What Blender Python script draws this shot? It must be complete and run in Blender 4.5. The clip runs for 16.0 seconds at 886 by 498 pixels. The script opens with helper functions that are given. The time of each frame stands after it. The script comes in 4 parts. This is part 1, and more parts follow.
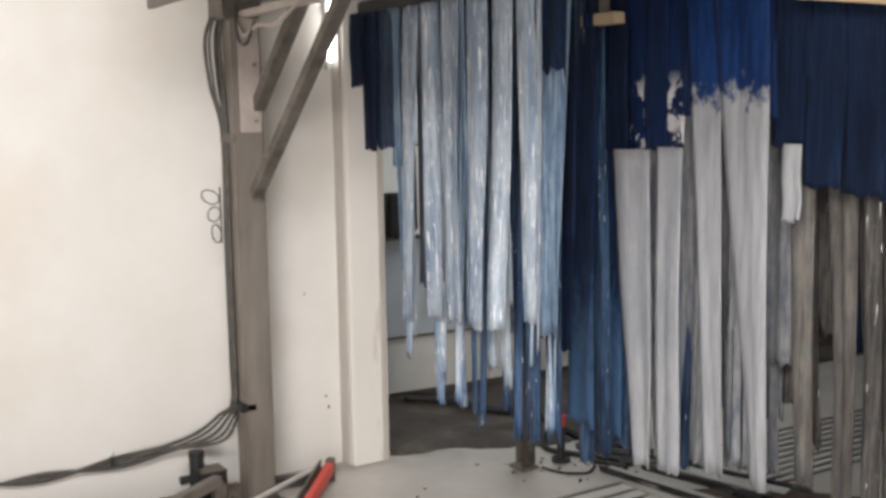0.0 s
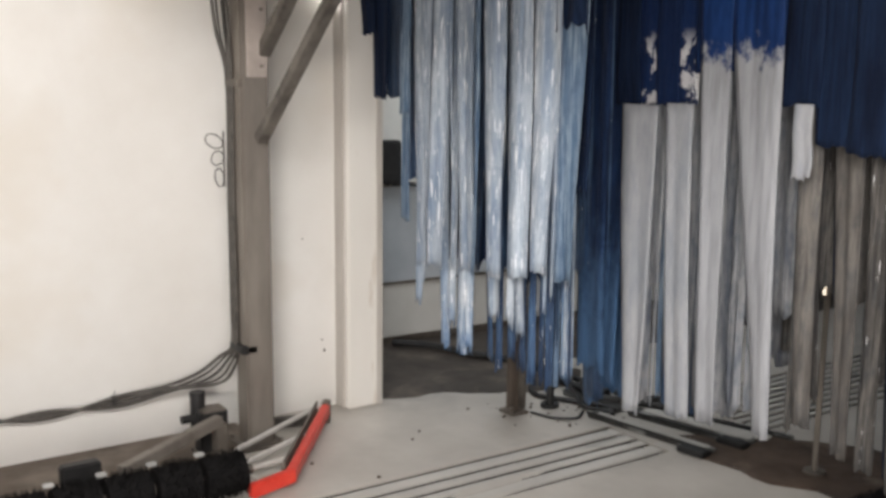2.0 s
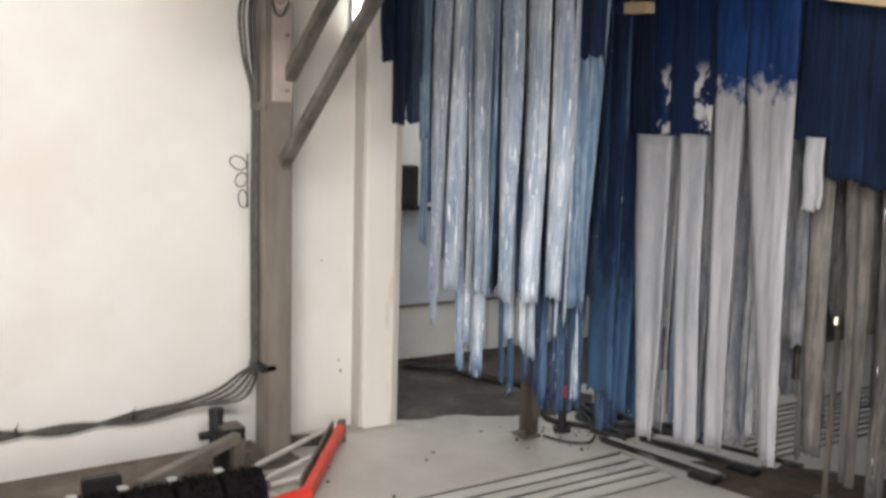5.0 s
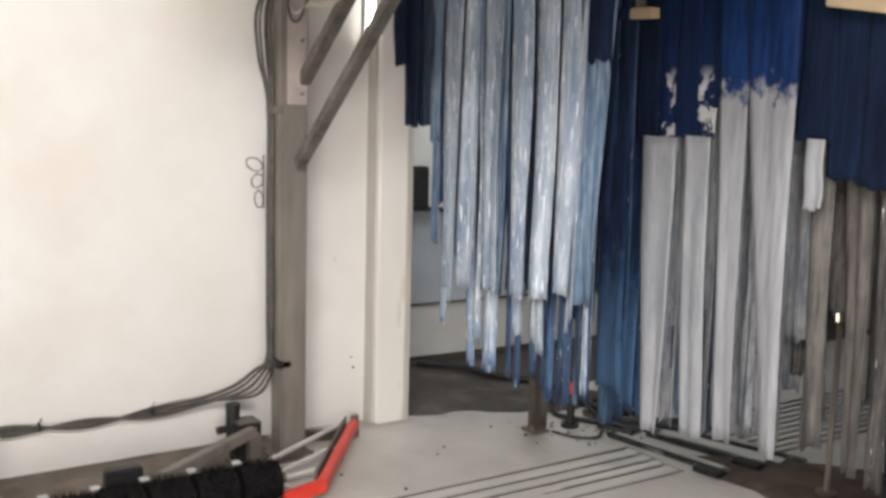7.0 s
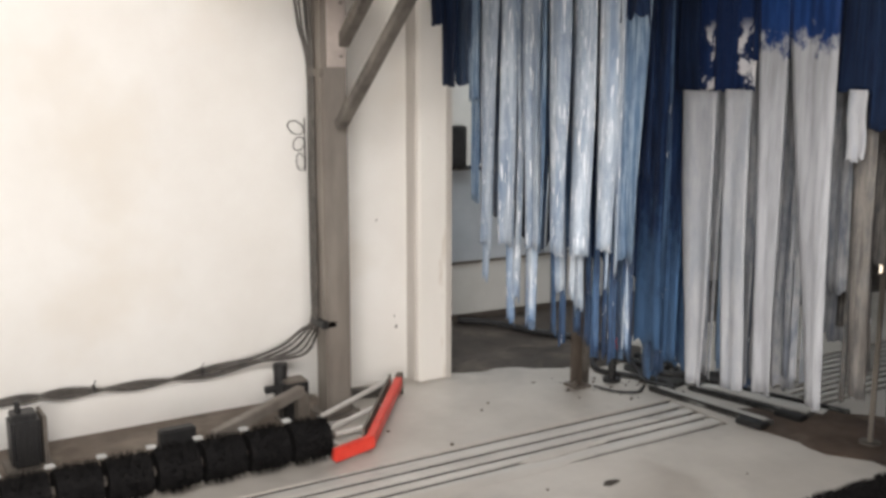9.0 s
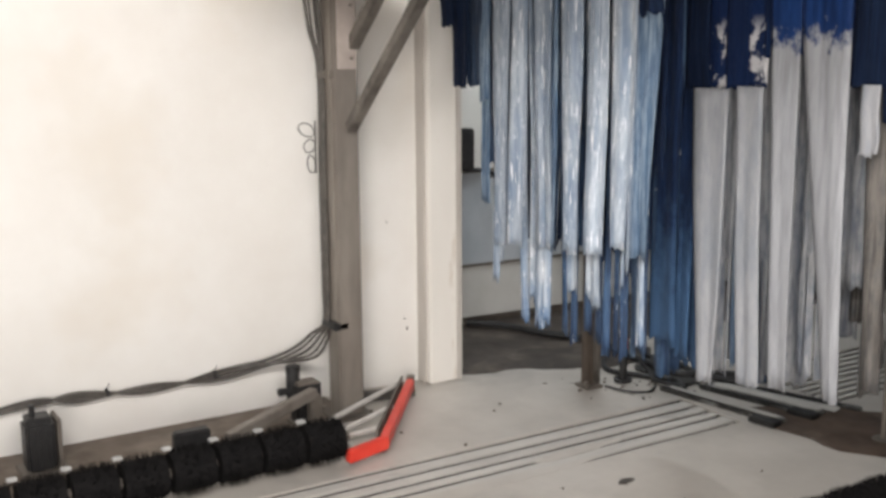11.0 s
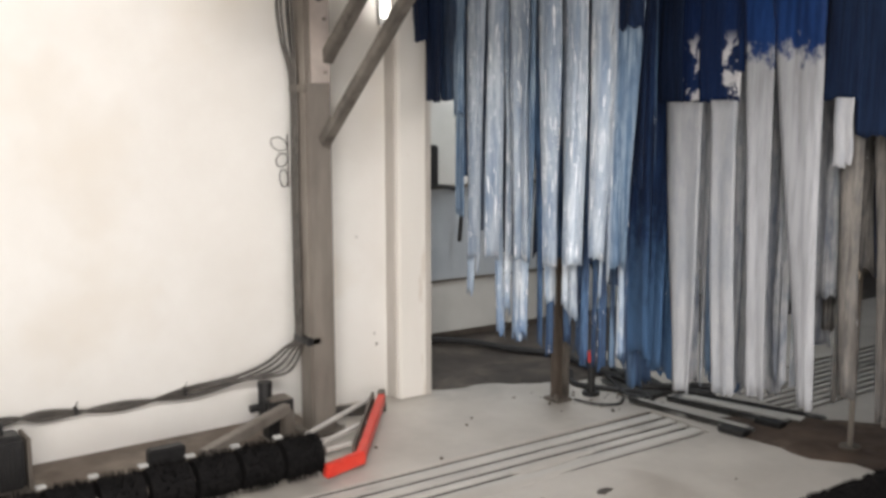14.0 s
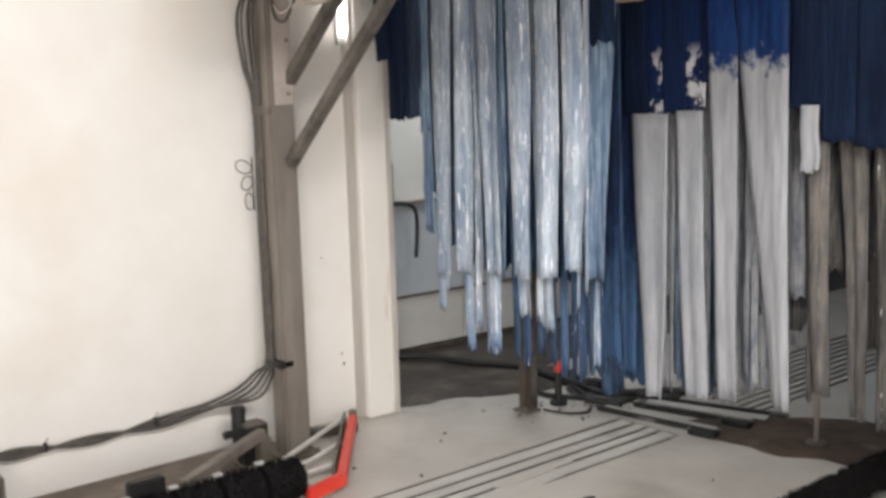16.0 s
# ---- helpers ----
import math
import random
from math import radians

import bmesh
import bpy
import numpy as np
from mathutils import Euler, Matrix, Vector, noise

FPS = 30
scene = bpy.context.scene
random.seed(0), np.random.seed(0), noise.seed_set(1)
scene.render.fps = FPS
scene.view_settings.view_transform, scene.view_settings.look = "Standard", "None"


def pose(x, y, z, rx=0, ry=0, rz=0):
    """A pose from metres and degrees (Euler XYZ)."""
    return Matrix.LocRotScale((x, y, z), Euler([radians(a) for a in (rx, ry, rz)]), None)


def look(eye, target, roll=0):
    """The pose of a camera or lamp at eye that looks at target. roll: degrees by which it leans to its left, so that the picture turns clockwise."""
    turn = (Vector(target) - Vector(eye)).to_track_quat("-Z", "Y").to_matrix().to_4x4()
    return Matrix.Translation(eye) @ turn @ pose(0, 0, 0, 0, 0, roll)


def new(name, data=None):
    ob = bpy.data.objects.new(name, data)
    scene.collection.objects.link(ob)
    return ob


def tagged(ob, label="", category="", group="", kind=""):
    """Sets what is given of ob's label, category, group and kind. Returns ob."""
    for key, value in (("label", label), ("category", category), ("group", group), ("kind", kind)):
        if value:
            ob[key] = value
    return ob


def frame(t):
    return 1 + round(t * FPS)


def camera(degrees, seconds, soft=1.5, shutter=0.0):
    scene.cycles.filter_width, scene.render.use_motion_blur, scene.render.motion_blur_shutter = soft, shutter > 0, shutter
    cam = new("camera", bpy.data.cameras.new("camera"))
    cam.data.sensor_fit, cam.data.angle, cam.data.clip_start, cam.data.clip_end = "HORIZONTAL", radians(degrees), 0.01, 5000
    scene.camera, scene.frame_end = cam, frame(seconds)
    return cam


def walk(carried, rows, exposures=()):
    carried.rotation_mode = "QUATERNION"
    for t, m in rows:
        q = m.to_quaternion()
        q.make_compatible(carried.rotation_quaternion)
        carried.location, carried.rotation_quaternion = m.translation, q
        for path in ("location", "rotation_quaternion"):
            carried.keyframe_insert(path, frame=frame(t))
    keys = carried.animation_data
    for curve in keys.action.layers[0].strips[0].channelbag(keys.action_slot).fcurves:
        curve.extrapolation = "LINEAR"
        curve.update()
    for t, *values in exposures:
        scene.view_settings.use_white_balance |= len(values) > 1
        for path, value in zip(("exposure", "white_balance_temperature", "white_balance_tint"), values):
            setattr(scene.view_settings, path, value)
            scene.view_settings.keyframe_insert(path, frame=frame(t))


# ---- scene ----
cam = camera(45.3, 16.0, soft=3.3)
PATH = [
    (0, (2.037, -0.221, 1.815), (0.353, 0.828, 1.564), -0.9),
    (0.5, (2.105, -0.193, 1.828), (0.401, 0.824, 1.574), -1.3),
    (1, (2.098, -0.284, 1.762), (0.405, 0.752, 1.514), -1.7),
    (1.5, (2.008, -0.347, 1.867), (0.353, 0.72, 1.517), -0.4),
    (2, (2.005, -0.415, 1.839), (0.373, 0.686, 1.487), 0.6),
    (2.5, (2.023, -0.421, 1.827), (0.389, 0.681, 1.487), 0.7),
    (3, (1.999, -0.436, 1.841), (0.364, 0.666, 1.509), 0.8),
    (3.5, (2.031, -0.445, 1.823), (0.385, 0.651, 1.522), 0.9),
    (4, (2.048, -0.501, 1.794), (0.405, 0.602, 1.507), 1.1),
    (4.5, (2.041, -0.501, 1.839), (0.397, 0.596, 1.537), 1.5),
    (7, (2.154, -0.588, 1.854), (0.499, 0.492, 1.551), 1.5),
    (7.5, (2.153, -0.618, 1.842), (0.498, 0.455, 1.513), 0.6),
    (8, (2.157, -0.638, 1.844), (0.49, 0.41, 1.498), 0.1),
    (8.5, (2.167, -0.646, 1.851), (0.492, 0.388, 1.496), 0.1),
    (9, (2.171, -0.645, 1.861), (0.494, 0.376, 1.481), 0.1),
    (9.5, (2.163, -0.632, 1.859), (0.484, 0.382, 1.473), -0.2),
    (10, (2.165, -0.64, 1.851), (0.479, 0.369, 1.476), -0.5),
    (12.5, (2.125, -0.804, 1.806), (0.465, 0.253, 1.446), 0.2),
    (13, (2.117, -0.817, 1.811), (0.469, 0.257, 1.449), 0.3),
    (13.5, (2.092, -0.832, 1.784), (0.456, 0.267, 1.442), 0.2),
    (14, (2.071, -0.86, 1.78), (0.45, 0.266, 1.459), -0.1),
    (14.5, (2.04, -0.889, 1.778), (0.433, 0.265, 1.478), -0.6),
    (15, (2.0, -0.945, 1.778), (0.417, 0.246, 1.501), -1.0),
    (15.5, (1.974, -1.004, 1.801), (0.416, 0.217, 1.52), -1.5),
    (16, (1.946, -1.049, 1.804), (0.409, 0.195, 1.505), -1.7),
]
walk(cam, [(t, look(eye, target, roll)) for t, eye, target, roll in PATH],
     [(0, 0.02), (2.5, -0.02), (4.5, 0.05), (7, 0.08), (9, 0.10), (12.5, 0.12), (14.5, 0.13), (16, 0.11)])

# ---- world and light ----
world = bpy.data.worlds.new("world")
scene.world = world
world.use_nodes = True
sky = world.node_tree.nodes.new("ShaderNodeTexSky")
sky.sky_type, sky.sun_disc = "NISHITA", False
sky.sun_elevation, sky.sun_rotation = radians(35), radians(180)
world.node_tree.links.new(sky.outputs[0], world.node_tree.nodes["Background"].inputs[0])
world.node_tree.nodes["Background"].inputs[1].default_value = 0.10


def area(name, at, target, sx, sy, power, colour):
    data = bpy.data.lights.new(name, "AREA")
    data.shape, data.size, data.size_y, data.energy, data.color = "RECTANGLE", sx, sy, power, colour
    ob = new(name, data)
    ob.matrix_world = look(at, target)
    return ob


# Sources below are all out of view, added to light the bay.
area("unseen_side_light", (4.15, -2.2, 1.3), (-2.8, 2.0, 1.1), 2.2, 1.9, 205, (1.0, 0.928, 0.875))
area("unseen_rear_light", (0.4, -4.3, 1.1), (0.0, 3.0, 0.8), 4.2, 2.0, 12, (0.80, 0.92, 1.0))
area("unseen_bay_light", (1.45, -0.30, 2.80), (-1.8, 1.9, 0.6), 2.4, 0.2, 142, (1.0, 0.95, 0.91))
area("recess_tube_light", (-2.97, 3.7, 2.78), (-3.75, 3.7, 0.9), 0.2, 1.6, 36, (0.93, 0.97, 1.0))


# ---- materials ----
def material(name):
    m = bpy.data.materials.new(name)
    m.use_nodes = True
    nt = m.node_tree
    return m, nt, nt.nodes["Principled BSDF"]


def tex_noise(nt, scale, stretch=(1, 1, 1), detail=6, rough=0.6, space="Object"):
    co = nt.nodes.new("ShaderNodeTexCoord")
    mp = nt.nodes.new("ShaderNodeMapping")
    mp.inputs["Scale"].default_value = stretch
    n = nt.nodes.new("ShaderNodeTexNoise")
    n.inputs["Scale"].default_value, n.inputs["Detail"].default_value, n.inputs["Roughness"].default_value = scale, detail, rough
    nt.links.new(co.outputs[space], mp.inputs["Vector"])
    own = nt.nodes.new("ShaderNodeObjectInfo")
    shift = nt.nodes.new("ShaderNodeVectorMath")
    shift.operation = "SCALE"
    shift.inputs[0].default_value = (31.0, 17.0, 43.0)
    nt.links.new(own.outputs["Random"], shift.inputs["Scale"])
    nt.links.new(shift.outputs[0], mp.inputs["Location"])
    nt.links.new(mp.outputs[0], n.inputs["Vector"])
    return n.outputs["Fac"]


def ramp(nt, fac, stops):
    r = nt.nodes.new("ShaderNodeValToRGB")
    el = r.color_ramp.elements
    while len(el) < len(stops):
        el.new(0.5)
    for e, (p, c) in zip(el, stops):
        e.position, e.color = p, (*c, 1) if len(c) == 3 else c
    nt.links.new(fac, r.inputs[0])
    return r.outputs[0]


def mixc(nt, fac, a, b, mode="MIX"):
    m = nt.nodes.new("ShaderNodeMix")
    m.data_type, m.blend_type = "RGBA", mode
    for sock, v in ((m.inputs[0], fac), (m.inputs[6], a), (m.inputs[7], b)):
        if isinstance(v, (int, float)):
            sock.default_value = v
        elif isinstance(v, tuple):
            sock.default_value = (*v, 1)
        else:
            nt.links.new(v, sock)
    return m.outputs[2]


def bump(nt, bsdf, fac, strength, dist=0.01):
    b = nt.nodes.new("ShaderNodeBump")
    b.inputs["Strength"].default_value, b.inputs["Distance"].default_value = strength, dist
    nt.links.new(fac, b.inputs["Height"])
    nt.links.new(b.outputs[0], bsdf.inputs["Normal"])


def surface(name, lo, hi, scale=8, rough=0.6, metal=0.0, stretch=(1, 1, 1), bumps=0.2, spec=0.5, stain=None, stain_scale=2.0, stain_at=(0.5, 0.7), space="Object"):
    m, nt, b = material(name)
    f = tex_noise(nt, scale, stretch, space=space)
    col = ramp(nt, f, [(0.3, lo), (0.7, hi)])
    if stain:
        s = tex_noise(nt, stain_scale, stretch, 4, space=space)
        k = ramp(nt, s, [(stain_at[0], (0, 0, 0)), (stain_at[1], (1, 1, 1))])
        col = mixc(nt, k, col, stain)
    nt.links.new(col, b.inputs["Base Color"])
    r = tex_noise(nt, scale * 2.3, stretch, space=space)
    rr = nt.nodes.new("ShaderNodeMapRange")
    rr.inputs[3].default_value, rr.inputs[4].default_value = max(0.03, rough - 0.13), min(1, rough + 0.13)
    nt.links.new(r, rr.inputs[0])
    nt.links.new(rr.outputs[0], b.inputs["Roughness"])
    b.inputs["Metallic"].default_value, b.inputs["Specular IOR Level"].default_value = metal, spec
    if bumps:
        bump(nt, b, tex_noise(nt, scale * 5, stretch, space=space), bumps, 0.004)
    return m


def cloth(name, lo, hi, streak, wet=0.5, tip=None, tip_z=(0, 0), foam=0.0, ragged=0.5, crisp=0.5, relief=0.7, grain=3.0, glint=0.0, patchy=(0.48, 0.62)):
    """Wet felt with streaks down its length; tip: the colour of the last stretch, blended in between two heights."""
    m, nt, b = material(name)
    fine = tex_noise(nt, 30, (grain, grain, 0.12), 7, 0.65, "Object")
    broad = tex_noise(nt, 5, (2.2, 2.2, 0.35), 3, 0.5, "Object")
    info = nt.nodes.new("ShaderNodeObjectInfo")
    col = ramp(nt, fine, [(0.5 - 0.18 * (1.4 - crisp), lo), (0.5 + 0.16 * (1.4 - crisp), hi)])
    k = ramp(nt, broad, [(patchy[0], (0, 0, 0)), (patchy[1], (1, 1, 1))])
    col = mixc(nt, k, col, mixc(nt, 0.55, col, streak))
    shade = nt.nodes.new("ShaderNodeMapRange")
    shade.inputs[3].default_value, shade.inputs[4].default_value = 0.78, 1.0
    nt.links.new(info.outputs["Random"], shade.inputs[0])
    col = mixc(nt, 1.0, col, shade.outputs[0], "MULTIPLY")
    blot = ramp(nt, tex_noise(nt, 26, (1.4, 1.4, 0.5), 4, 0.7), [(0.36, (0.56, 0.62, 0.70)), (0.56, (1.0, 1.0, 1.0))])
    col = mixc(nt, crisp, col, mixc(nt, 1.0, col, blot, "MULTIPLY"))
    if foam:
        spots = ramp(nt, tex_noise(nt, 11, (1, 1, 0.7), 5, 0.65), [(1 - foam, (0, 0, 0)), (1.04 - foam, (1, 1, 1))])
        place = nt.nodes.new("ShaderNodeNewGeometry")
        part_z = nt.nodes.new("ShaderNodeSeparateXYZ")
        nt.links.new(place.outputs["Position"], part_z.inputs[0])
        reach = nt.nodes.new("ShaderNodeMapRange")
        reach.inputs[1].default_value, reach.inputs[2].default_value = 1.97, 1.88
        nt.links.new(part_z.outputs["Z"], reach.inputs[0])
        col = mixc(nt, mixc(nt, 1.0, spots, reach.outputs[0], "MULTIPLY"), col, (0.55, 0.55, 0.57))
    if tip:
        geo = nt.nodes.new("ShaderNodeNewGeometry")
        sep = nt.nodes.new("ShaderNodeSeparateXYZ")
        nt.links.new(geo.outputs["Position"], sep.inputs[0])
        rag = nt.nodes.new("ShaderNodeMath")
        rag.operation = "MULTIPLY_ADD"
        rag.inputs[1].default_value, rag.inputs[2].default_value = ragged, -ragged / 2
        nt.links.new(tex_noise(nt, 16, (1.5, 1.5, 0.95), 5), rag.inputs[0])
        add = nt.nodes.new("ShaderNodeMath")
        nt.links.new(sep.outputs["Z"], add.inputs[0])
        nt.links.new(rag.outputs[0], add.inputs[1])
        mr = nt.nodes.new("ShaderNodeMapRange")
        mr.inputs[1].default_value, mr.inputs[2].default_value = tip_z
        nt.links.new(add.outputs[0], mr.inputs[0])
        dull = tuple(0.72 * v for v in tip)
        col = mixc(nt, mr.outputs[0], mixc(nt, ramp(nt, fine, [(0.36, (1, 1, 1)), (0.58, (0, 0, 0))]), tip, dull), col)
    # Wet glints are painted into the base colour as near-white flecks.
    if glint:
        painted_glint = ramp(nt, tex_noise(nt, 60, (1.7, 1.7, 0.16), 3, 0.6), [(0.70 - glint, (0, 0, 0)), (0.745 - glint, (1, 1, 1))])
        col = mixc(nt, painted_glint, col, (0.88, 0.90, 0.93))
    nt.links.new(col, b.inputs["Base Color"])
    gl = ramp(nt, tex_noise(nt, 40, (2, 2, 0.35), 4, 0.7), [(0.42, (0.7, 0.7, 0.7)), (0.64, (0.7 - 0.55 * wet,) * 3)])
    nt.links.new(gl, b.inputs["Roughness"])
    b.inputs["Specular IOR Level"].default_value = 0.06 + 0.62 * wet
    b.inputs["Sheen Weight"].default_value = 0.02
    bump(nt, b, mixc(nt, 0.5, fine, tex_noise(nt, 22, (1.5, 1.5, 0.4), 5, 0.6)), relief, 0.018)
    return m


M = {}
M["wall"] = surface("painted_wall", (0.75, 0.725, 0.685), (0.83, 0.815, 0.785), 1.6, 0.34, bumps=0.05, spec=0.4, stain=(0.72, 0.67, 0.60), stain_scale=0.9, stain_at=(0.52, 0.75))
M["pilaster"] = surface("pilaster_paint", (0.78, 0.75, 0.70), (0.85, 0.825, 0.78), 2.5, 0.4, stretch=(1, 1, 0.3), bumps=0.06, stain=(0.55, 0.47, 0.38), stain_scale=6, stain_at=(0.66, 0.8))
M["trim"] = surface("grey_pilaster_strip", (0.44, 0.41, 0.375), (0.56, 0.525, 0.485), 6, 0.5, stretch=(1, 1, 0.25), bumps=0.08, stain=(0.26, 0.22, 0.18), stain_scale=5, stain_at=(0.6, 0.78))
M["concrete"] = surface("pale_wet_concrete", (0.42, 0.390, 0.350), (0.53, 0.497, 0.450), 3.0, 0.42, bumps=0.12, stain=(0.32, 0.30, 0.272), stain_scale=1.4, stain_at=(0.56, 0.75))
M["mud"] = surface("brown_wet_dirt", (0.045, 0.031, 0.023), (0.12, 0.082, 0.06), 5.0, 0.6, bumps=0.4, spec=0.25, stain=(0.2, 0.155, 0.12), stain_scale=3, stain_at=(0.55, 0.7))
# Dark colour carries the recess floor's shade; also serves the damp spot.
M["recess_floor"] = surface("shaded_damp_concrete", (0.03, 0.024, 0.02), (0.08, 0.066, 0.055), 4.0, 0.5, bumps=0.3, spec=0.3, stain=(0.15, 0.125, 0.1), stain_scale=2.0, stain_at=(0.55, 0.72))
M["gutter"] = surface("brown_grey_silt", (0.10, 0.078, 0.060), (0.19, 0.155, 0.125), 6.0, 0.6, bumps=0.3, spec=0.25, stain=(0.27, 0.23, 0.19), stain_scale=2.5, stain_at=(0.55, 0.75))
M["slat"] = surface("grey_drain_slat", (0.42, 0.40, 0.37), (0.55, 0.53, 0.49), 6, 0.5, stretch=(1, 0.3, 1), bumps=0.15, stain=(0.2, 0.19, 0.17), stain_scale=5, stain_at=(0.6, 0.75))
M["dark_pit"] = surface("drain_pit", (0.012, 0.011, 0.01), (0.03, 0.027, 0.024), 5, 0.7)
M["galv"] = surface("dirty_galvanised_steel", (0.165, 0.143, 0.123), (0.265, 0.236, 0.208), 9, 0.5, 0.25, (1, 1, 0.25), 0.12, stain=(0.13, 0.105, 0.083), stain_scale=5, stain_at=(0.55, 0.75))
M["galv_dark"] = surface("grimy_steel", (0.11, 0.095, 0.08), (0.2, 0.175, 0.15), 9, 0.55, 0.3, bumps=0.15)
M["grime"] = surface("grimy_brace_steel", (0.085, 0.075, 0.064), (0.20, 0.178, 0.155), 7, 0.55, 0.2, bumps=0.15, stain=(0.045, 0.038, 0.032), stain_scale=4, stain_at=(0.52, 0.66))
M["strut"] = surface("pale_wet_steel", (0.46, 0.43, 0.40), (0.62, 0.59, 0.555), 10, 0.4, 0.1, bumps=0.08)
M["plate"] = surface("pale_zinc_plate", (0.40, 0.345, 0.31), (0.52, 0.46, 0.42), 10, 0.5, 0.15, bumps=0.08)
M["rust"] = surface("rusty_brown_post", (0.058, 0.045, 0.036), (0.125, 0.097, 0.077), 12, 0.7, 0.1, (1, 1, 0.3), 0.3)
M["black"] = surface("black_rubber", (0.008, 0.008, 0.009), (0.025, 0.024, 0.024), 20, 0.5, bumps=0.2)
M["bristle"] = surface("black_bristle", (0.005, 0.005, 0.0055), (0.013, 0.012, 0.012), 40, 0.8, bumps=0.1, spec=0.08)
M["cable"] = surface("dusty_black_cable", (0.03, 0.027, 0.024), (0.11, 0.098, 0.085), 25, 0.55, bumps=0.1)
M["red"] = surface("red_paint", (0.62, 0.035, 0.02), (0.74, 0.07, 0.045), 10, 0.42, bumps=0.08, stain=(0.35, 0.05, 0.03), stain_scale=14, stain_at=(0.62, 0.74))
M["grey_panel"] = surface("grey_wall_panel", (0.36, 0.39, 0.42), (0.45, 0.48, 0.51), 3, 0.5, bumps=0.05)
M["pale_panel"] = surface("pale_wall_panel", (0.52, 0.51, 0.48), (0.62, 0.61, 0.58), 3, 0.5, bumps=0.05)
M["ceiling"] = surface("dark_ceiling_board", (0.10, 0.10, 0.105), (0.16, 0.16, 0.165), 3, 0.7)
M["bay_wall"] = surface("dull_bay_wall", (0.22, 0.2, 0.185), (0.32, 0.30, 0.275), 2.5, 0.6)
M["beige"] = surface("beige_timber", (0.38, 0.28, 0.17), (0.55, 0.43, 0.29), 10, 0.6, stretch=(0.2, 1, 1))
M["tag"] = surface("white_plastic", (0.32, 0.32, 0.31), (0.46, 0.46, 0.45), 20, 0.4, bumps=0)
M["iron"] = surface("wet_dark_iron", (0.03, 0.03, 0.03), (0.09, 0.088, 0.083), 12, 0.35, 0.4, bumps=0.25, stain=(0.3, 0.3, 0.29), stain_scale=4, stain_at=(0.5, 0.62))
M["white_cloth"] = cloth("white_wet_felt", (0.245, 0.305, 0.39), (0.51, 0.57, 0.64), (0.12, 0.20, 0.33), 0.85, crisp=0.55, relief=0.8, grain=1.3, glint=0.092, patchy=(0.47, 0.66))
M["tip_cloth"] = cloth("white_felt_blue_ends", (0.30, 0.36, 0.44), (0.60, 0.65, 0.70), (0.16, 0.27, 0.43), 0.85, (0.05, 0.15, 0.33), (0.53, 0.80), crisp=0.7, grain=1.6, glint=0.07)
M["long_cloth"] = cloth("dull_white_felt", (0.335, 0.345, 0.368), (0.42, 0.43, 0.455), (0.265, 0.29, 0.325), 0.12, crisp=0.3, relief=0.3, grain=1.0)
M["foam_top_cloth"] = cloth("white_felt_dark_tops", (0.007, 0.024, 0.095), (0.015, 0.052, 0.19), (0.005, 0.016, 0.065), 0.12, (0.345, 0.355, 0.38), (1.83, 1.90), ragged=0.36, relief=0.3, grain=1.2)
M["grey_cloth"] = cloth("grey_felt", (0.20, 0.205, 0.22), (0.34, 0.345, 0.36), (0.10, 0.12, 0.16), 0.2, crisp=0.9, grain=1.8)
M["brown_cloth"] = cloth("grimy_felt", (0.055, 0.051, 0.048), (0.15, 0.14, 0.13), (0.03, 0.028, 0.028), 0.25, crisp=0.9, glint=0.03)
M["grimy_white_cloth"] = cloth("stained_white_felt", (0.085, 0.078, 0.073), (0.175, 0.162, 0.15), (0.06, 0.054, 0.05), 0.15, crisp=0.7, relief=0.4, grain=1.4)
M["steel_cloth"] = cloth("steel_blue_felt", (0.07, 0.135, 0.23), (0.27, 0.35, 0.44), (0.04, 0.10, 0.2), 0.7, crisp=0.9)
M["blue_cloth"] = cloth("blue_felt", (0.014, 0.036, 0.088), (0.070, 0.138, 0.255), (0.008, 0.022, 0.058), 0.5, crisp=0.95, grain=1.8, glint=0.018, patchy=(0.44, 0.58))
M["navy_cloth"] = cloth("navy_felt", (0.0045, 0.0096, 0.027), (0.0115, 0.0255, 0.066), (0.0014, 0.003, 0.010), 0.05)
# Navy above, changing to a lighter blue towards the lower end.
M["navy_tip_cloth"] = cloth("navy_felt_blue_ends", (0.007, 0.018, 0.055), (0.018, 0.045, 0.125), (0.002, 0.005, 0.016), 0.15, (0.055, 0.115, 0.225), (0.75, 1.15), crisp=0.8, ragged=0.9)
M["soaked_cloth"] = cloth("soaked_blue_felt", (0.006, 0.014, 0.036), (0.02, 0.045, 0.095), (0.004, 0.009, 0.022), 0.4, crisp=0.8)
M["royal_cloth"] = cloth("royal_blue_felt", (0.005, 0.016, 0.060), (0.012, 0.036, 0.122), (0.005, 0.015, 0.055), 0.1)
M["foam_spot_cloth"] = cloth("royal_felt_with_foam_spots", (0.004, 0.014, 0.058), (0.009, 0.032, 0.118), (0.003, 0.009, 0.034), 0.1, foam=0.5)
glow, nt, b = material("lamp_tube")
b.inputs["Emission Color"].default_value, b.inputs["Emission Strength"].default_value = (1, 0.98, 0.93, 1), 9.0
M["glow"] = glow
bulb, nt, b = material("lamp_bulb")
b.inputs["Emission Color"].default_value, b.inputs["Emission Strength"].default_value = (1, 0.86, 0.66, 1), 1.6
M["bulb"] = bulb


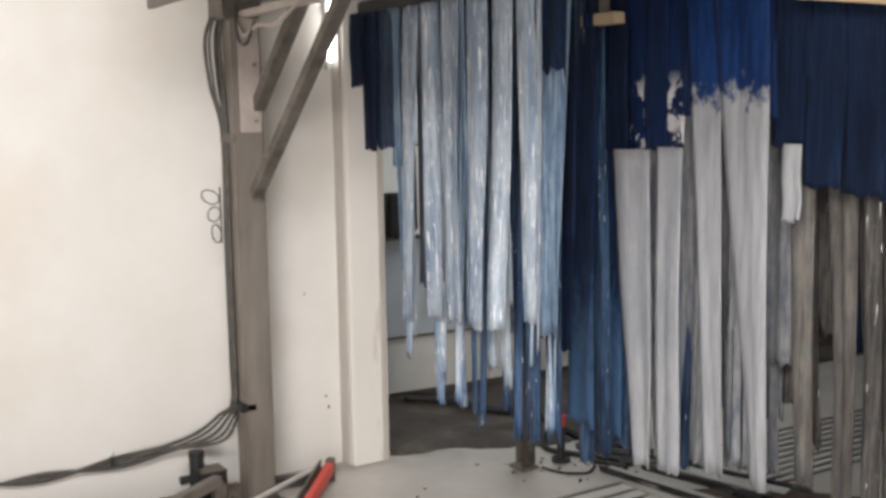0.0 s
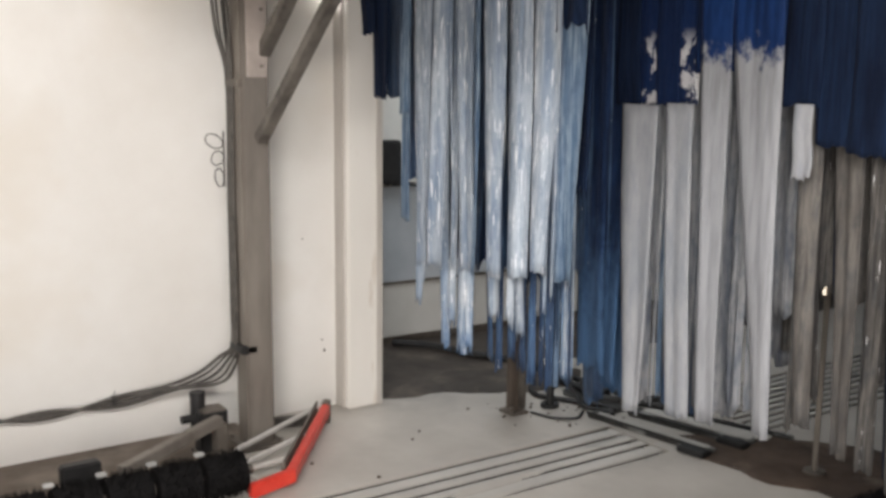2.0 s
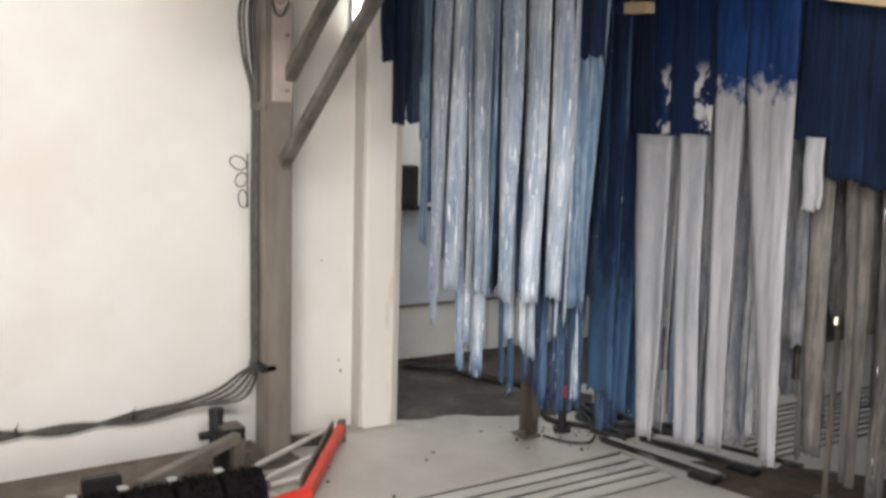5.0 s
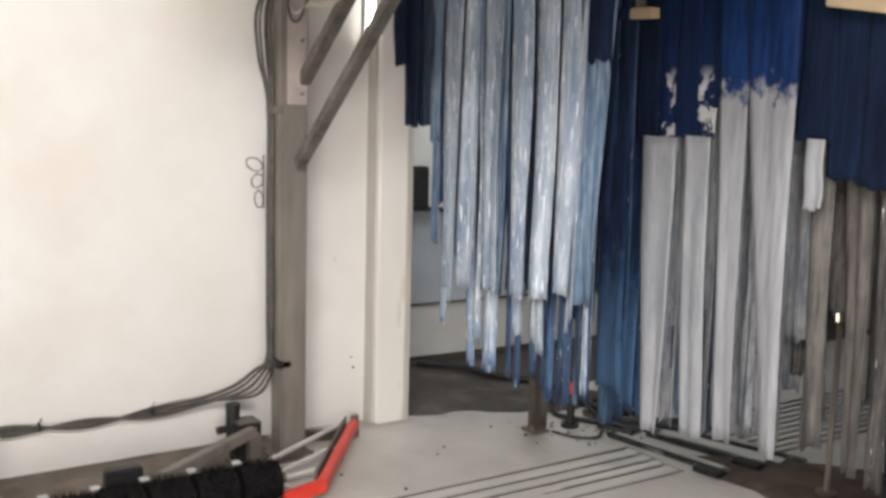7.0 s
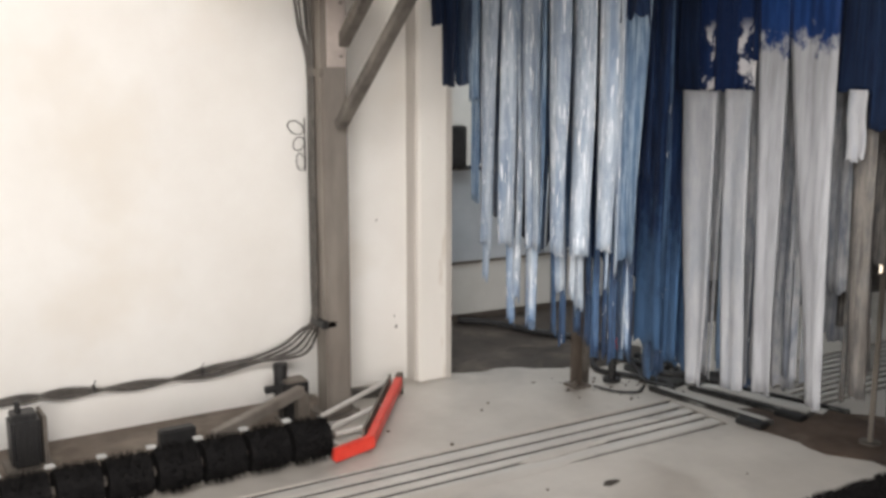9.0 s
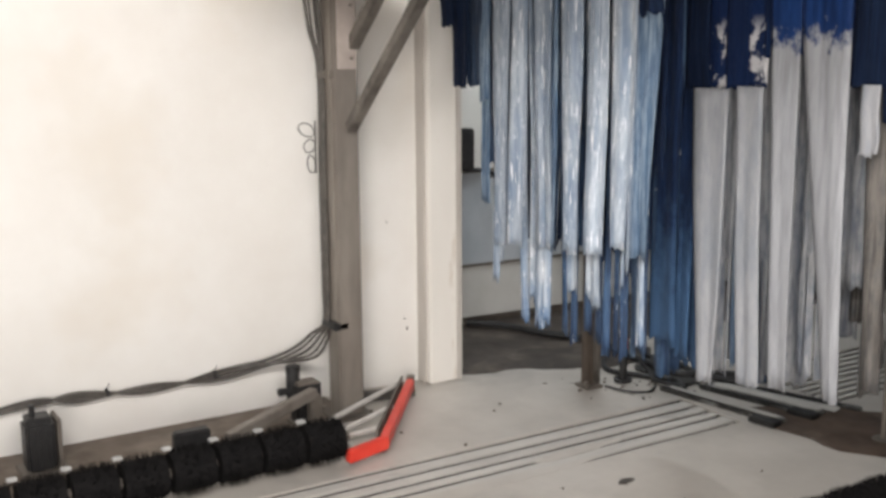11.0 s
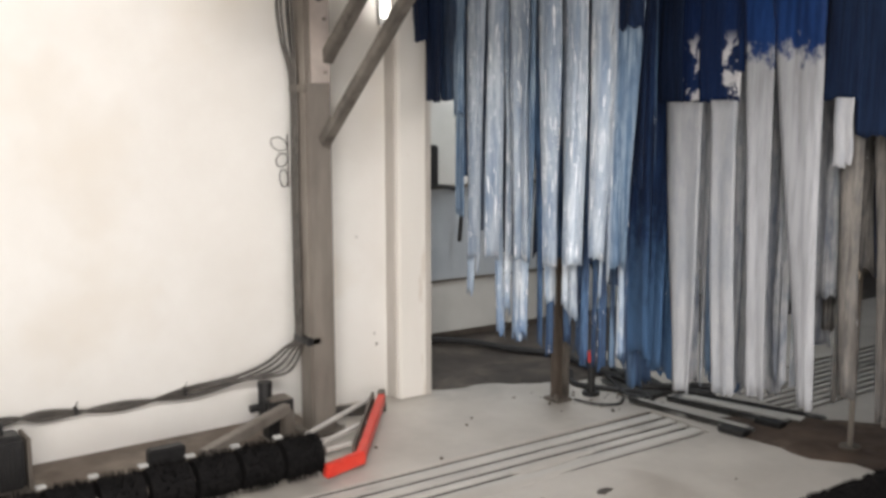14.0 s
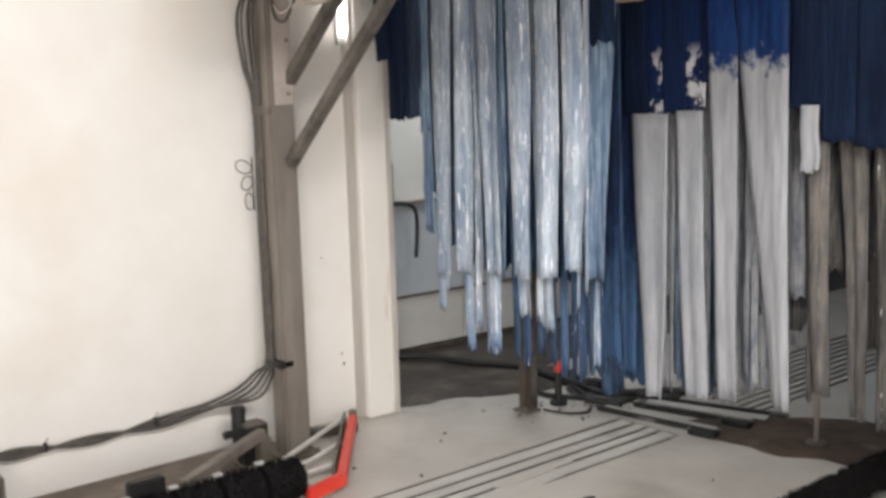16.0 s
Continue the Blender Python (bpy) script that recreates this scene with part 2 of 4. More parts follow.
# ---- mesh helpers ----
def box(bm, cx, cy, cz, sx, sy, sz, rot=None, bevel=0.0):
    r = bmesh.ops.create_cube(bm, size=1)
    m = Matrix.Translation((cx, cy, cz)) @ (rot or Matrix.Identity(4)) @ Matrix.Diagonal((sx, sy, sz, 1))
    bmesh.ops.transform(bm, matrix=m, verts=r["verts"])
    if bevel:
        edges = list({e for v in r["verts"] for e in v.link_edges})
        bmesh.ops.bevel(bm, geom=edges, offset=bevel, segments=2, affect="EDGES", clamp_overlap=True)
    return bm


def rod(bm, a, c, r, seg=12, r2=None):
    a, c = Vector(a), Vector(c)
    d = c - a
    q = d.to_track_quat("Z", "Y").to_matrix().to_4x4()
    m = Matrix.Translation((a + c) / 2) @ q
    bmesh.ops.create_cone(bm, cap_ends=True, segments=seg, radius1=r, radius2=r if r2 is None else r2, depth=d.length, matrix=m)
    return bm


def bar(bm, a, c, w, h, bevel=0.004):
    a, c = Vector(a), Vector(c)
    d = c - a
    q = d.to_track_quat("Y", "Z").to_matrix().to_4x4()
    mid = (a + c) / 2
    return box(bm, mid.x, mid.y, mid.z, w, d.length, h, q, bevel)


def tube(bm, pts, r, seg=8, steps=10):
    """A round hose through a few points, smoothed."""
    p = [Vector(v) for v in pts]
    line = []
    for i in range(len(p) - 1):
        p0, p1, p2, p3 = p[max(0, i - 1)], p[i], p[i + 1], p[min(len(p) - 1, i + 2)]
        for k in range(steps):
            t = k / steps
            line.append(0.5 * ((2 * p1) + (p2 - p0) * t + (2 * p0 - 5 * p1 + 4 * p2 - p3) * t * t + (3 * p1 - p0 - 3 * p2 + p3) * t ** 3))
    line.append(p[-1])
    rings = []
    for i, c in enumerate(line):
        d = (line[min(i + 1, len(line) - 1)] - line[max(i - 1, 0)]).normalized()
        up = Vector((0, 0, 1)) if abs(d.z) < 0.9 else Vector((1, 0, 0))
        s = d.cross(up).normalized()
        u = s.cross(d)
        rings.append([bm.verts.new(c + r * (math.cos(2 * math.pi * k / seg) * s + math.sin(2 * math.pi * k / seg) * u)) for k in range(seg)])
    for r0, r1 in zip(rings, rings[1:]):
        for k in range(seg):
            bm.faces.new((r0[k], r0[(k + 1) % seg], r1[(k + 1) % seg], r1[k]))
    bm.faces.new(rings[0][::-1])
    bm.faces.new(rings[-1])
    return bm


def part(name, bm, mat, parent=None, label="", smooth=False):
    me = bpy.data.meshes.new(name)
    bmesh.ops.recalc_face_normals(bm, faces=bm.faces)
    if smooth:
        for fc in bm.faces:
            fc.smooth = True
    bm.to_mesh(me)
    bm.free()
    me.materials.append(M[mat])
    ob = new(name, me)
    if parent is not None:
        ob.parent = parent
    if label:
        tagged(ob, label)
    return ob


def thing(name, label, category, at=(0, 0, 0), group="", kind=""):
    ob = new(name)
    ob.location = at
    return tagged(ob, label, category, group, kind)


B = bmesh.new


# ---- structure ----
WALL_X, PIL_X = -2.87, -2.75
bm = box(B(), WALL_X - 0.1, -1.05, 1.55, 0.2, 6.5, 3.1)
tagged(part("wall_west", bm, "wall"), "glossy cream white painted bay wall", "wall", kind="structure")
bm = box(B(), PIL_X - 0.16, 2.3, 1.55, 0.32, 0.2, 3.1, bevel=0.008)
tagged(part("pilaster", bm, "pilaster"), "cream painted pilaster at the end of the wall", "pilaster", kind="structure")

# Side face of the pilaster is covered in a darker grey than its front.
bm = box(B(), PIL_X - 0.080, 2.194, 1.55, 0.088, 0.014, 3.1, bevel=0.003)
tagged(part("trim", bm, "trim"), "grey strip down the side of the pilaster", "trim", kind="structure")
bm = box(B(), PIL_X + 0.001, 2.388, 1.55, 0.012, 0.034, 3.1, bevel=0.003)
tagged(part("trim", bm, "trim"), "grey corner strip at the edge of the pilaster", "trim", kind="structure")

# floor slabs round the drain and the recess
SLOTS, GAP = (-1.802, -1.697, -1.603, -1.520, -1.408), 0.031
DR0, DR1 = SLOTS[0] - GAP / 2, SLOTS[-1] + GAP / 2
bm = B()
box(bm, (WALL_X + DR0) / 2, -0.55, -0.1, DR0 - WALL_X, 7.5, 0.2)
box(bm, (DR1 + 4.2) / 2, -0.55, -0.1, 4.2 - DR1, 7.5, 0.2)
G0, G1, GY0, GY1 = -1.96, -1.34, 3.82, 6.2
box(bm, (WALL_X + 4.2) / 2, (3.2 + GY0) / 2, -0.1, 4.2 - WALL_X, GY0 - 3.2, 0.2)
box(bm, (WALL_X + G0) / 2, (GY0 + GY1) / 2, -0.1, G0 - WALL_X, GY1 - GY0, 0.2)
box(bm, (G1 + 4.2) / 2, (GY0 + GY1) / 2, -0.1, 4.2 - G1, GY1 - GY0, 0.2)
box(bm, (WALL_X + 4.2) / 2, (GY1 + 9.0) / 2, -0.1, 4.2 - WALL_X, 9.0 - GY1, 0.2)
tagged(part("floor", bm, "concrete"), "pale wet concrete floor of the wash bay", "floor", kind="structure")
# Shade behind the wall is put into this floor's dark colour.
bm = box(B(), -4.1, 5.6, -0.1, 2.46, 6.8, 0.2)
tagged(part("floor_recess", bm, "recess_floor"), "wet concrete floor behind the wall with its shade painted in", "floor", kind="structure")
bm = box(B(), (DR0 + DR1) / 2, -0.55, -0.16, DR1 - DR0, 7.5, 0.08)
box(bm, (G0 + G1) / 2, (GY0 + GY1) / 2, -0.16, G1 - G0, GY1 - GY0, 0.08)
tagged(part("drain_pit", bm, "dark_pit"), "dark drain channel in the floor", "drain", kind="structure")


def patch(name, mat, label, cx, cy, rx, ry, seed, h=0.006, n=40, turn=0.0):
    """A low flat patch with an uneven outline."""
    rng = random.Random(seed)
    ph = [rng.uniform(0, 6.28) for _ in range(4)]
    bm = B()
    top, low = [], []
    for i in range(n):
        a = 2 * math.pi * i / n
        k = 1 + 0.13 * math.sin(2 * a + ph[0]) + 0.10 * math.sin(3 * a + ph[1]) + 0.06 * math.sin(7 * a + ph[2]) + 0.04 * math.sin(11 * a + ph[3])
        x, y = rx * k * math.cos(a), ry * k * math.sin(a)
        x, y = x * math.cos(turn) - y * math.sin(turn), x * math.sin(turn) + y * math.cos(turn)
        low.append(bm.verts.new((cx + x, cy + y, 0.001)))
        top.append(bm.verts.new((cx + x * 0.97, cy + y * 0.97, h)))
    bm.faces.new(top)
    for i in range(n):
        bm.faces.new((low[i], low[(i + 1) % n], top[(i + 1) % n], top[i]))
    return tagged(part(name, bm, mat), label, "dirt", kind="stuff")


patch("dirt_patch", "mud", "brown wet dirt spread on the concrete floor", -0.77, 3.66, 0.66, 0.40, 3, turn=0.25)

# dirty gutter along the foot of the wall
rng = random.Random(5)
bm = B()
rows = []
for k in range(60):
    y = -2.9 + 4.5 * k / 59
    out = -2.16 - 0.42 * max(0.0, (y - 1.05) / 0.55) + rng.uniform(-0.025, 0.025)
    rows.append([bm.verts.new((x, y, z)) for x, z in ((WALL_X + 0.002, 0.006), (out - 0.01, 0.005), (out, 0.001))])
for r0, r1 in zip(rows, rows[1:]):
    for k in range(2):
        bm.faces.new((r0[k], r0[k + 1], r1[k + 1], r1[k]))
tagged(part("wall_foot_dirt", bm, "gutter"), "brown grey dirt along the foot of the wall", "dirt", kind="stuff")
# These dark patches feather the edge of the painted shade.
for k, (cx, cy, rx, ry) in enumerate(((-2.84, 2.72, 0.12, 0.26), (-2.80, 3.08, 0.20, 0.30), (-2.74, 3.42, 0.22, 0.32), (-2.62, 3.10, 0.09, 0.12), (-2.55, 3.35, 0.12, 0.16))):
    patch("damp_patch", "recess_floor", "dark patch by the pilaster that softens the painted shade", cx, cy, rx, ry, 20 + k, 0.003 + 0.0006 * k)
patch("rubber_flap", "iron", "flat wet black rubber scraps on the floor", -2.16, 3.44, 0.20, 0.09, 71, 0.012, turn=0.3)
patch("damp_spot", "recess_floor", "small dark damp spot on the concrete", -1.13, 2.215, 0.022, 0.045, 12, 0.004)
for k, (cx, cy, rx, ry) in enumerate(((-1.410, 1.25, 0.045, 1.15), (-1.520, 2.26, 0.036, 0.25), (-1.522, 0.2, 0.04, 0.7))):
    patch("silt", "concrete", "pale silt filling a slot of the drain", cx, cy, rx, ry, 60 + k, 0.0025 + 0.0007 * k)

rng = random.Random(31)
bm = B()
for _ in range(70):
    x, y = (rng.uniform(-2.6, -0.7), rng.uniform(0.9, 3.2)) if rng.random() < 0.45 else (rng.gauss(-2.05, 0.2), rng.gauss(3.15, 0.16))
    if DR0 - 0.02 < x < DR1 + 0.02 and y < 3.2:
        continue
    r = rng.uniform(0.003, 0.009)
    box(bm, x, y, r * 0.35, r * 2, r * rng.uniform(1, 2.2), r * 0.8, Matrix.Rotation(rng.uniform(0, 3.1), 4, "Z"))
tagged(part("grit", bm, "mud"), "small dark bits of grit scattered on the floor", "grit", kind="stuff")
bm = B()
for y, z, r in ((2.105, 0.37, 0.006), (2.118, 0.31, 0.009), (2.0, 0.92, 0.005)):
    box(bm, WALL_X + 0.002, y, z, 0.004, r * 1.2, r * 2, bevel=0.0015)
tagged(part("wall_specks", bm, "rust"), "small rusty specks on the cream wall", "stain", kind="stuff")

# recess wall, clad in panels
RX0, RY0, RX1, RY1 = -3.82, 2.2, -3.50, 8.9
ang = math.atan2(RX0 - RX1, RY1 - RY0)
rlen = math.hypot(RX1 - RX0, RY1 - RY0)
rot = Matrix.Rotation(ang, 4, "Z")
ux, uy = (RX1 - RX0) / rlen, (RY1 - RY0) / rlen


def on_recess(s, off, z):
    return (RX0 + ux * s + uy * off, RY0 + uy * s - ux * off, z)


bm = box(B(), *on_recess(rlen / 2, -0.1, 1.55), 0.2, rlen, 3.1, rot)
recess = tagged(part("wall_recess", bm, "galv_dark"), "panelled wall behind the pilaster with a dark plinth", "wall", kind="structure")
for row, (z0, z1, mat) in enumerate(((0.05, 0.40, "pale_panel"), (0.415, 1.04, "grey_panel"), (1.06, 1.62, "pale_panel"), (1.635, 3.05, "grey_panel"))):
    s = 0.02
    while s < rlen - 0.2:
        w = min(1.49, rlen - s - 0.02)
        c = on_recess(s + w / 2, 0.012, (z0 + z1) / 2)
        part("panel", box(B(), *c, 0.024, w, z1 - z0, rot, 0.004), mat, recess)
        s += w + 0.01

bm = box(B(), 0.7, 8.9, 1.55, 7.2, 0.2, 3.1)
tagged(part("wall_north", bm, "bay_wall"), "dull grey far wall of the bay", "wall", kind="structure")
# Openings in the east and south walls are unseen, added for the area lights.
bm = B()
box(bm, 4.3, 3.9, 1.55, 0.2, 10.0, 3.1)
box(bm, 4.3, -3.8, 1.55, 0.2, 1.0, 3.1)
box(bm, 4.3, -2.2, 2.7, 0.2, 2.2, 0.8)
tagged(part("wall_east", bm, "bay_wall"), "dull grey side wall of the bay with an unseen opening added for light", "wall", kind="structure")
bm = B()
box(bm, -2.3, -4.4, 1.55, 1.2, 0.2, 3.1)
box(bm, 3.5, -4.4, 1.55, 1.4, 0.2, 3.1)
box(bm, 0.55, -4.4, 2.85, 4.5, 0.2, 0.5)
tagged(part("wall_south", bm, "bay_wall"), "bay wall behind the camera with an unseen opening added for light", "wall", kind="structure")
bm = box(B(), 0.1, 2.2, 3.2, 8.8, 13.6, 0.2)
tagged(part("ceiling", bm, "ceiling"), "dark ceiling of the wash bay", "ceiling", kind="structure")
bm = box(B(), 0, -0.5, -0.6, 90, 90, 0.5)
tagged(part("ground", bm, "concrete"), "pale concrete ground outside the bay", "ground", kind="structure")

# drain with slats along the bay
drain = thing("drain_grating", "grey drain slats with dark slots set in the floor", "drain", kind="structure")
# Webs are near black, so the slots' shade is put into their colour.
for x0, x1 in zip(SLOTS, SLOTS[1:]):
    w = x1 - x0 - GAP
    slat = part("slat", box(B(), (x0 + x1) / 2, -0.55, -0.008, w, 7.48, 0.012, bevel=0.003), "slat", drain)
    part("web", box(B(), (x0 + x1) / 2, -0.55, -0.066, 0.03, 7.46, 0.10), "dark_pit", slat)
far_drain = thing("drain_grating", "slatted drain grating with wide dark slots beyond the curtain", "drain", kind="structure")
for k in range(9):
    x = G0 + 0.034 + (G1 - G0 - 0.034) * k / 9
    slat = part("slat", box(B(), x + 0.014, (GY0 + GY1) / 2, -0.008, 0.036, GY1 - GY0 - 0.01, 0.014, bevel=0.003), "slat", far_drain)
    part("web", box(B(), x + 0.014, (GY0 + GY1) / 2, -0.066, 0.02, GY1 - GY0 - 0.02, 0.10), "dark_pit", slat)
# Dark liners added over the lit slab sides to keep the slots shaded.
for x in (G0 + 0.002, G1 - 0.002):
    part("edge_angle", box(B(), x, (GY0 + GY1) / 2, -0.066, 0.004, GY1 - GY0 - 0.01, 0.11), "dark_pit", far_drain)
for x in (DR0 + 0.001, DR1 - 0.001):
    part("edge_angle", box(B(), x, -0.55, -0.066, 0.004, 7.48, 0.11), "dark_pit", drain)

# ---- post with its braces ----
PX, PY = -2.555, 1.585
post = thing("support_post", "grey galvanised square post with two braces by the wall", "post", (PX, PY, 0))
part("shaft", box(B(), 0, 0, 1.25, 0.13, 0.135, 2.5, bevel=0.010), "galv", post)
foot_plate = part("base_plate", box(B(), 0, 0, 0.008, 0.22, 0.22, 0.016, bevel=0.004), "galv_dark", post)
for bx in (-0.09, 0.09):
    for by in (-0.09, 0.09):
        part("bolt", rod(B(), (bx, by, 0.012), (bx, by, 0.034), 0.010, 6), "galv", foot_plate)
part("sleeve", box(B(), 0.066, 0.008, 2.06, 0.014, 0.10, 0.62, bevel=0.003), "plate", post, "pale zinc plate on the post")
part("collar", box(B(), -0.02, -0.045, 1.725, 0.16, 0.07, 0.045, bevel=0.006), "galv_dark", post)
part("lower_clip", box(B(), -0.01, -0.05, 0.485, 0.15, 0.08, 0.04, bevel=0.006), "black", post)
part("long_brace", bar(B(), (0.12, 0, 1.475), (1.05, 0, 2.27), 0.052, 0.052), "grime", post)
part("short_brace", bar(B(), (0.05, 0.05, 1.86), (0.62, 0.03, 2.30), 0.056, 0.056), "grime", post)
part("arm", box(B(), 0.70, 0, 2.36, 1.5, 0.09, 0.09, bevel=0.008), "galv_dark", post)
part("cable_tray", box(B(), 0.62, -0.02, 2.265, 1.2, 0.05, 0.03, bevel=0.004), "plate", post, "pale tray under the arm")
part("head_box", box(B(), -0.01, -0.02, 2.33, 0.20, 0.18, 0.16, bevel=0.012), "galv_dark", post)
for k, (bx, bz) in enumerate(((0.078, 1.80), (0.078, 2.30), (0.078, 2.05))):
    part("bolt", rod(B(), (0.07, 0.03, bz), (0.082, 0.03, bz), 0.009, 6), "galv", post)

# cables down the post and along the wall
for i in range(5):
    rng = random.Random(40 + i)
    jx, jz = rng.uniform(-0.02, 0.02), rng.uniform(-0.016, 0.016)
    o = -0.030 + 0.014 * i
    out = (0.050, 0.036, 0.008, 0.022, 0.003)[i]
    sag = (0.0, 0.35, 0.75, 1.15, 1.5)[i]
    pts = [(PX - 0.03 + o, PY - 0.06, 2.36), (PX - 0.05 + o, PY - 0.085 - out, 2.18), (PX - 0.055 + o, PY - 0.08 - out * 0.8, 1.96), (PX - 0.05 + o, PY - 0.075, 1.735), (PX - 0.05 + o + jx, PY - 0.078, 1.2),
           (PX - 0.05 + o, PY - 0.078, 0.7), (PX - 0.05 + o, PY - 0.082, 0.485), (PX - 0.08 + o, PY - 0.135 + 0.040 * sag, 0.425 - 0.018 * sag), (PX - 0.13 + o, PY - 0.225 + 0.058 * sag, 0.345 - 0.032 * sag), (-2.775 + 0.5 * o, 1.22, 0.270 + jz),
           (-2.815 + 0.5 * jx, 0.99, 0.238 + jz * 1.7), (-2.82 - 0.5 * jx, 0.66, 0.226 - jz * 1.2), (-2.82 + 0.5 * jx, 0.32, 0.245 + jz * 1.5), (-2.82, 0.09, 0.25 - jz), (-2.82 + 0.5 * jx, -0.5, 0.20 + jz), (-2.82, -1.4, 0.23)]
    tagged(part("cable", tube(B(), pts, (0.0085, 0.0065, 0.0075, 0.006, 0.008)[i]), "cable", smooth=True), "dusty black cable run down the post and along the wall", "cable", "cables along the wall")
for cy, cz in ((0.45, 0.243), (0.98, 0.245)):
    clip = thing("cable_tie", "thin black tie round the wall cables", "tie", (-2.82, cy, cz), "cable ties")
    part("band", box(B(), 0, 0, 0, 0.044, 0.010, 0.040, bevel=0.004), "black", clip)
    part("tail", rod(B(), (0.01, 0, 0.02), (0.02, 0.005, 0.050), 0.002, 6), "black", clip)
bm = B()
for cz, ry, rz, tilt in ((1.455, 0.045, 0.028, -0.6), (1.375, 0.03, 0.034, 0.0), (1.285, 0.022, 0.045, 0.25)):
    ring = []
    for k in range(17):
        a = k * 2 * math.pi / 16
        u, v = ry * math.cos(a), rz * math.sin(a)
        ring.append((PX - 0.11 + 0.01 * math.sin(a), PY - 0.088 - ry + u * math.cos(tilt) - v * math.sin(tilt), cz + u * math.sin(tilt) + v * math.cos(tilt)))
    tube(bm, ring, 0.0032, 6, 2)
rod(bm, (PX - 0.105, PY - 0.088, 1.24), (PX - 0.105, PY - 0.088, 1.5), 0.004, 6)
tagged(part("tie_wire", bm, "cable", smooth=True), "thin dark tie wire looped beside the post", "wire")
pts = [(PX + 0.06, PY - 0.05, 2.30), (PX + 0.18, PY - 0.06, 2.17), (PX + 0.36, PY - 0.06, 2.20), (PX + 0.55, PY - 0.06, 2.19), (PX + 0.8, PY - 0.06, 2.26), (PX + 1.1, PY - 0.06, 2.30)]
tagged(part("hose_loop", tube(B(), pts, 0.008), "plate", smooth=True), "pale thin hose slung under the arm", "hose")
pts = [(PX + 0.10, PY - 0.06, 2.31), (PX + 0.15, PY - 0.07, 2.16), (PX + 0.24, PY - 0.07, 2.13), (PX + 0.32, PY - 0.06, 2.22)]
tagged(part("cable_loop", tube(B(), pts, 0.007), "cable", smooth=True), "short dark cable looped under the arm", "cable")

# tube lamp high on the pilaster, and unseen ceiling tubes added at two area lights
lamp = thing("wall_lamp", "bright white tube lamp upright on the wall", "lamp", (WALL_X + 0.03, 2.165, 2.07))
part("tube", rod(B(), (0.015, 0, 0.02), (0.015, 0, 0.85), 0.013, 12), "glow", lamp)
part("holder", box(B(), -0.015, 0, 0.43, 0.02, 0.035, 0.9, bevel=0.003), "tag", lamp)
for x, y, ln, turn in ((1.45, -0.30, 2.4, 90), (-2.95, 3.7, 1.6, 0)):
    fx = thing("ceiling_lamp", "white tube lamp added out of view under the ceiling", "lamp", (x, y, 2.93), "ceiling lamps")
    fx.rotation_euler = (0, 0, radians(turn))
    part("housing", box(B(), 0, 0, 0.06, 0.12, ln, 0.06, bevel=0.006), "tag", fx)
    part("tube", rod(B(), (0, -ln / 2 + 0.03, 0.01), (0, ln / 2 - 0.03, 0.01), 0.013, 10), "glow", fx)
    for s in (-0.4, 0.4):
        part("hanger", rod(B(), (0, s * ln, 0.09), (0, s * ln, 0.17), 0.006, 6), "galv", fx)


# ---- tyre brush by the wall ----
def brush(name, label, x, z, y0, y1, r, seed, tags=True, group=""):
    """A roller of stiff black bristles in blocks, with pale rings between them."""
    rng = random.Random(seed)
    ob = thing(name, label, "brush", (x, 0, 0), group)
    part("axle", rod(B(), (0, y0 - 0.05, z), (0, y1 + 0.03, z), 0.022, 12), "galv_dark", ob)
    step = 0.2
    n = int(round((y1 - y0) / step))
    for i in range(n):
        a = y1 - (i + 1) * step + 0.012
        bm = rod(B(), (0, a, z), (0, a + step - 0.024, z), r * 0.72, 20)
        for _ in range(620):
            t, yy = rng.uniform(0, 6.283), a + rng.uniform(0.0, step - 0.024)
            d = Vector((math.cos(t), rng.uniform(-0.16, 0.16), math.sin(t)))
            edge = 1 - 0.10 * abs((yy - a) / (step - 0.024) - 0.5) * 2
            p, q = Vector((0, yy, z)) + d * r * 0.65, Vector((0, yy, z)) + d * r * edge * rng.uniform(0.95, 1.015)
            if q.z < 0.004:
                q.z = 0.004
            s = d.cross(Vector((0, 1, 0))).normalized() * 0.0035
            w = Vector((0, 0.0035, 0))
            v = [bm.verts.new(p + s), bm.verts.new(p - s), bm.verts.new(p + w), bm.verts.new(q)]
            bm.faces.new((v[0], v[1], v[3])), bm.faces.new((v[1], v[2], v[3])), bm.faces.new((v[2], v[0], v[3]))
        block = part("bristle_block", bm, "bristle", ob)
        if i and tags:
            part("tag", box(B(), 0.0, a + step - 0.012, z + r * 0.93, 0.03, 0.04, 0.012, bevel=0.003), "tag", block, "white plastic spacer")
    return ob


brush("tyre_brush", "black bristle roller brush lying along the wall", -1.99, 0.118, -1.12, 1.28, 0.118, 2)
brush("floor_brush", "black bristle brush lying on the bay floor", -0.315, 0.095, 1.7, 3.5, 0.09, 6, False)

# carrier arm and stands behind the brush
stand = thing("valve_stand", "black valve on a stand at the foot of the wall", "valve", (-2.58, 1.325, 0))
part("foot", box(B(), 0.03, 0.02, 0.01, 0.12, 0.14, 0.02, bevel=0.003), "galv_dark", stand)
part("body", box(B(), 0.03, 0.03, 0.115, 0.095, 0.135, 0.21, bevel=0.012), "black", stand)
part("stem", rod(B(), (-0.01, -0.02, 0.10), (-0.01, -0.02, 0.275), 0.034, 14), "black", stand)
part("cap", rod(B(), (-0.01, -0.02, 0.265), (-0.01, -0.02, 0.295), 0.036, 14), "black", stand)
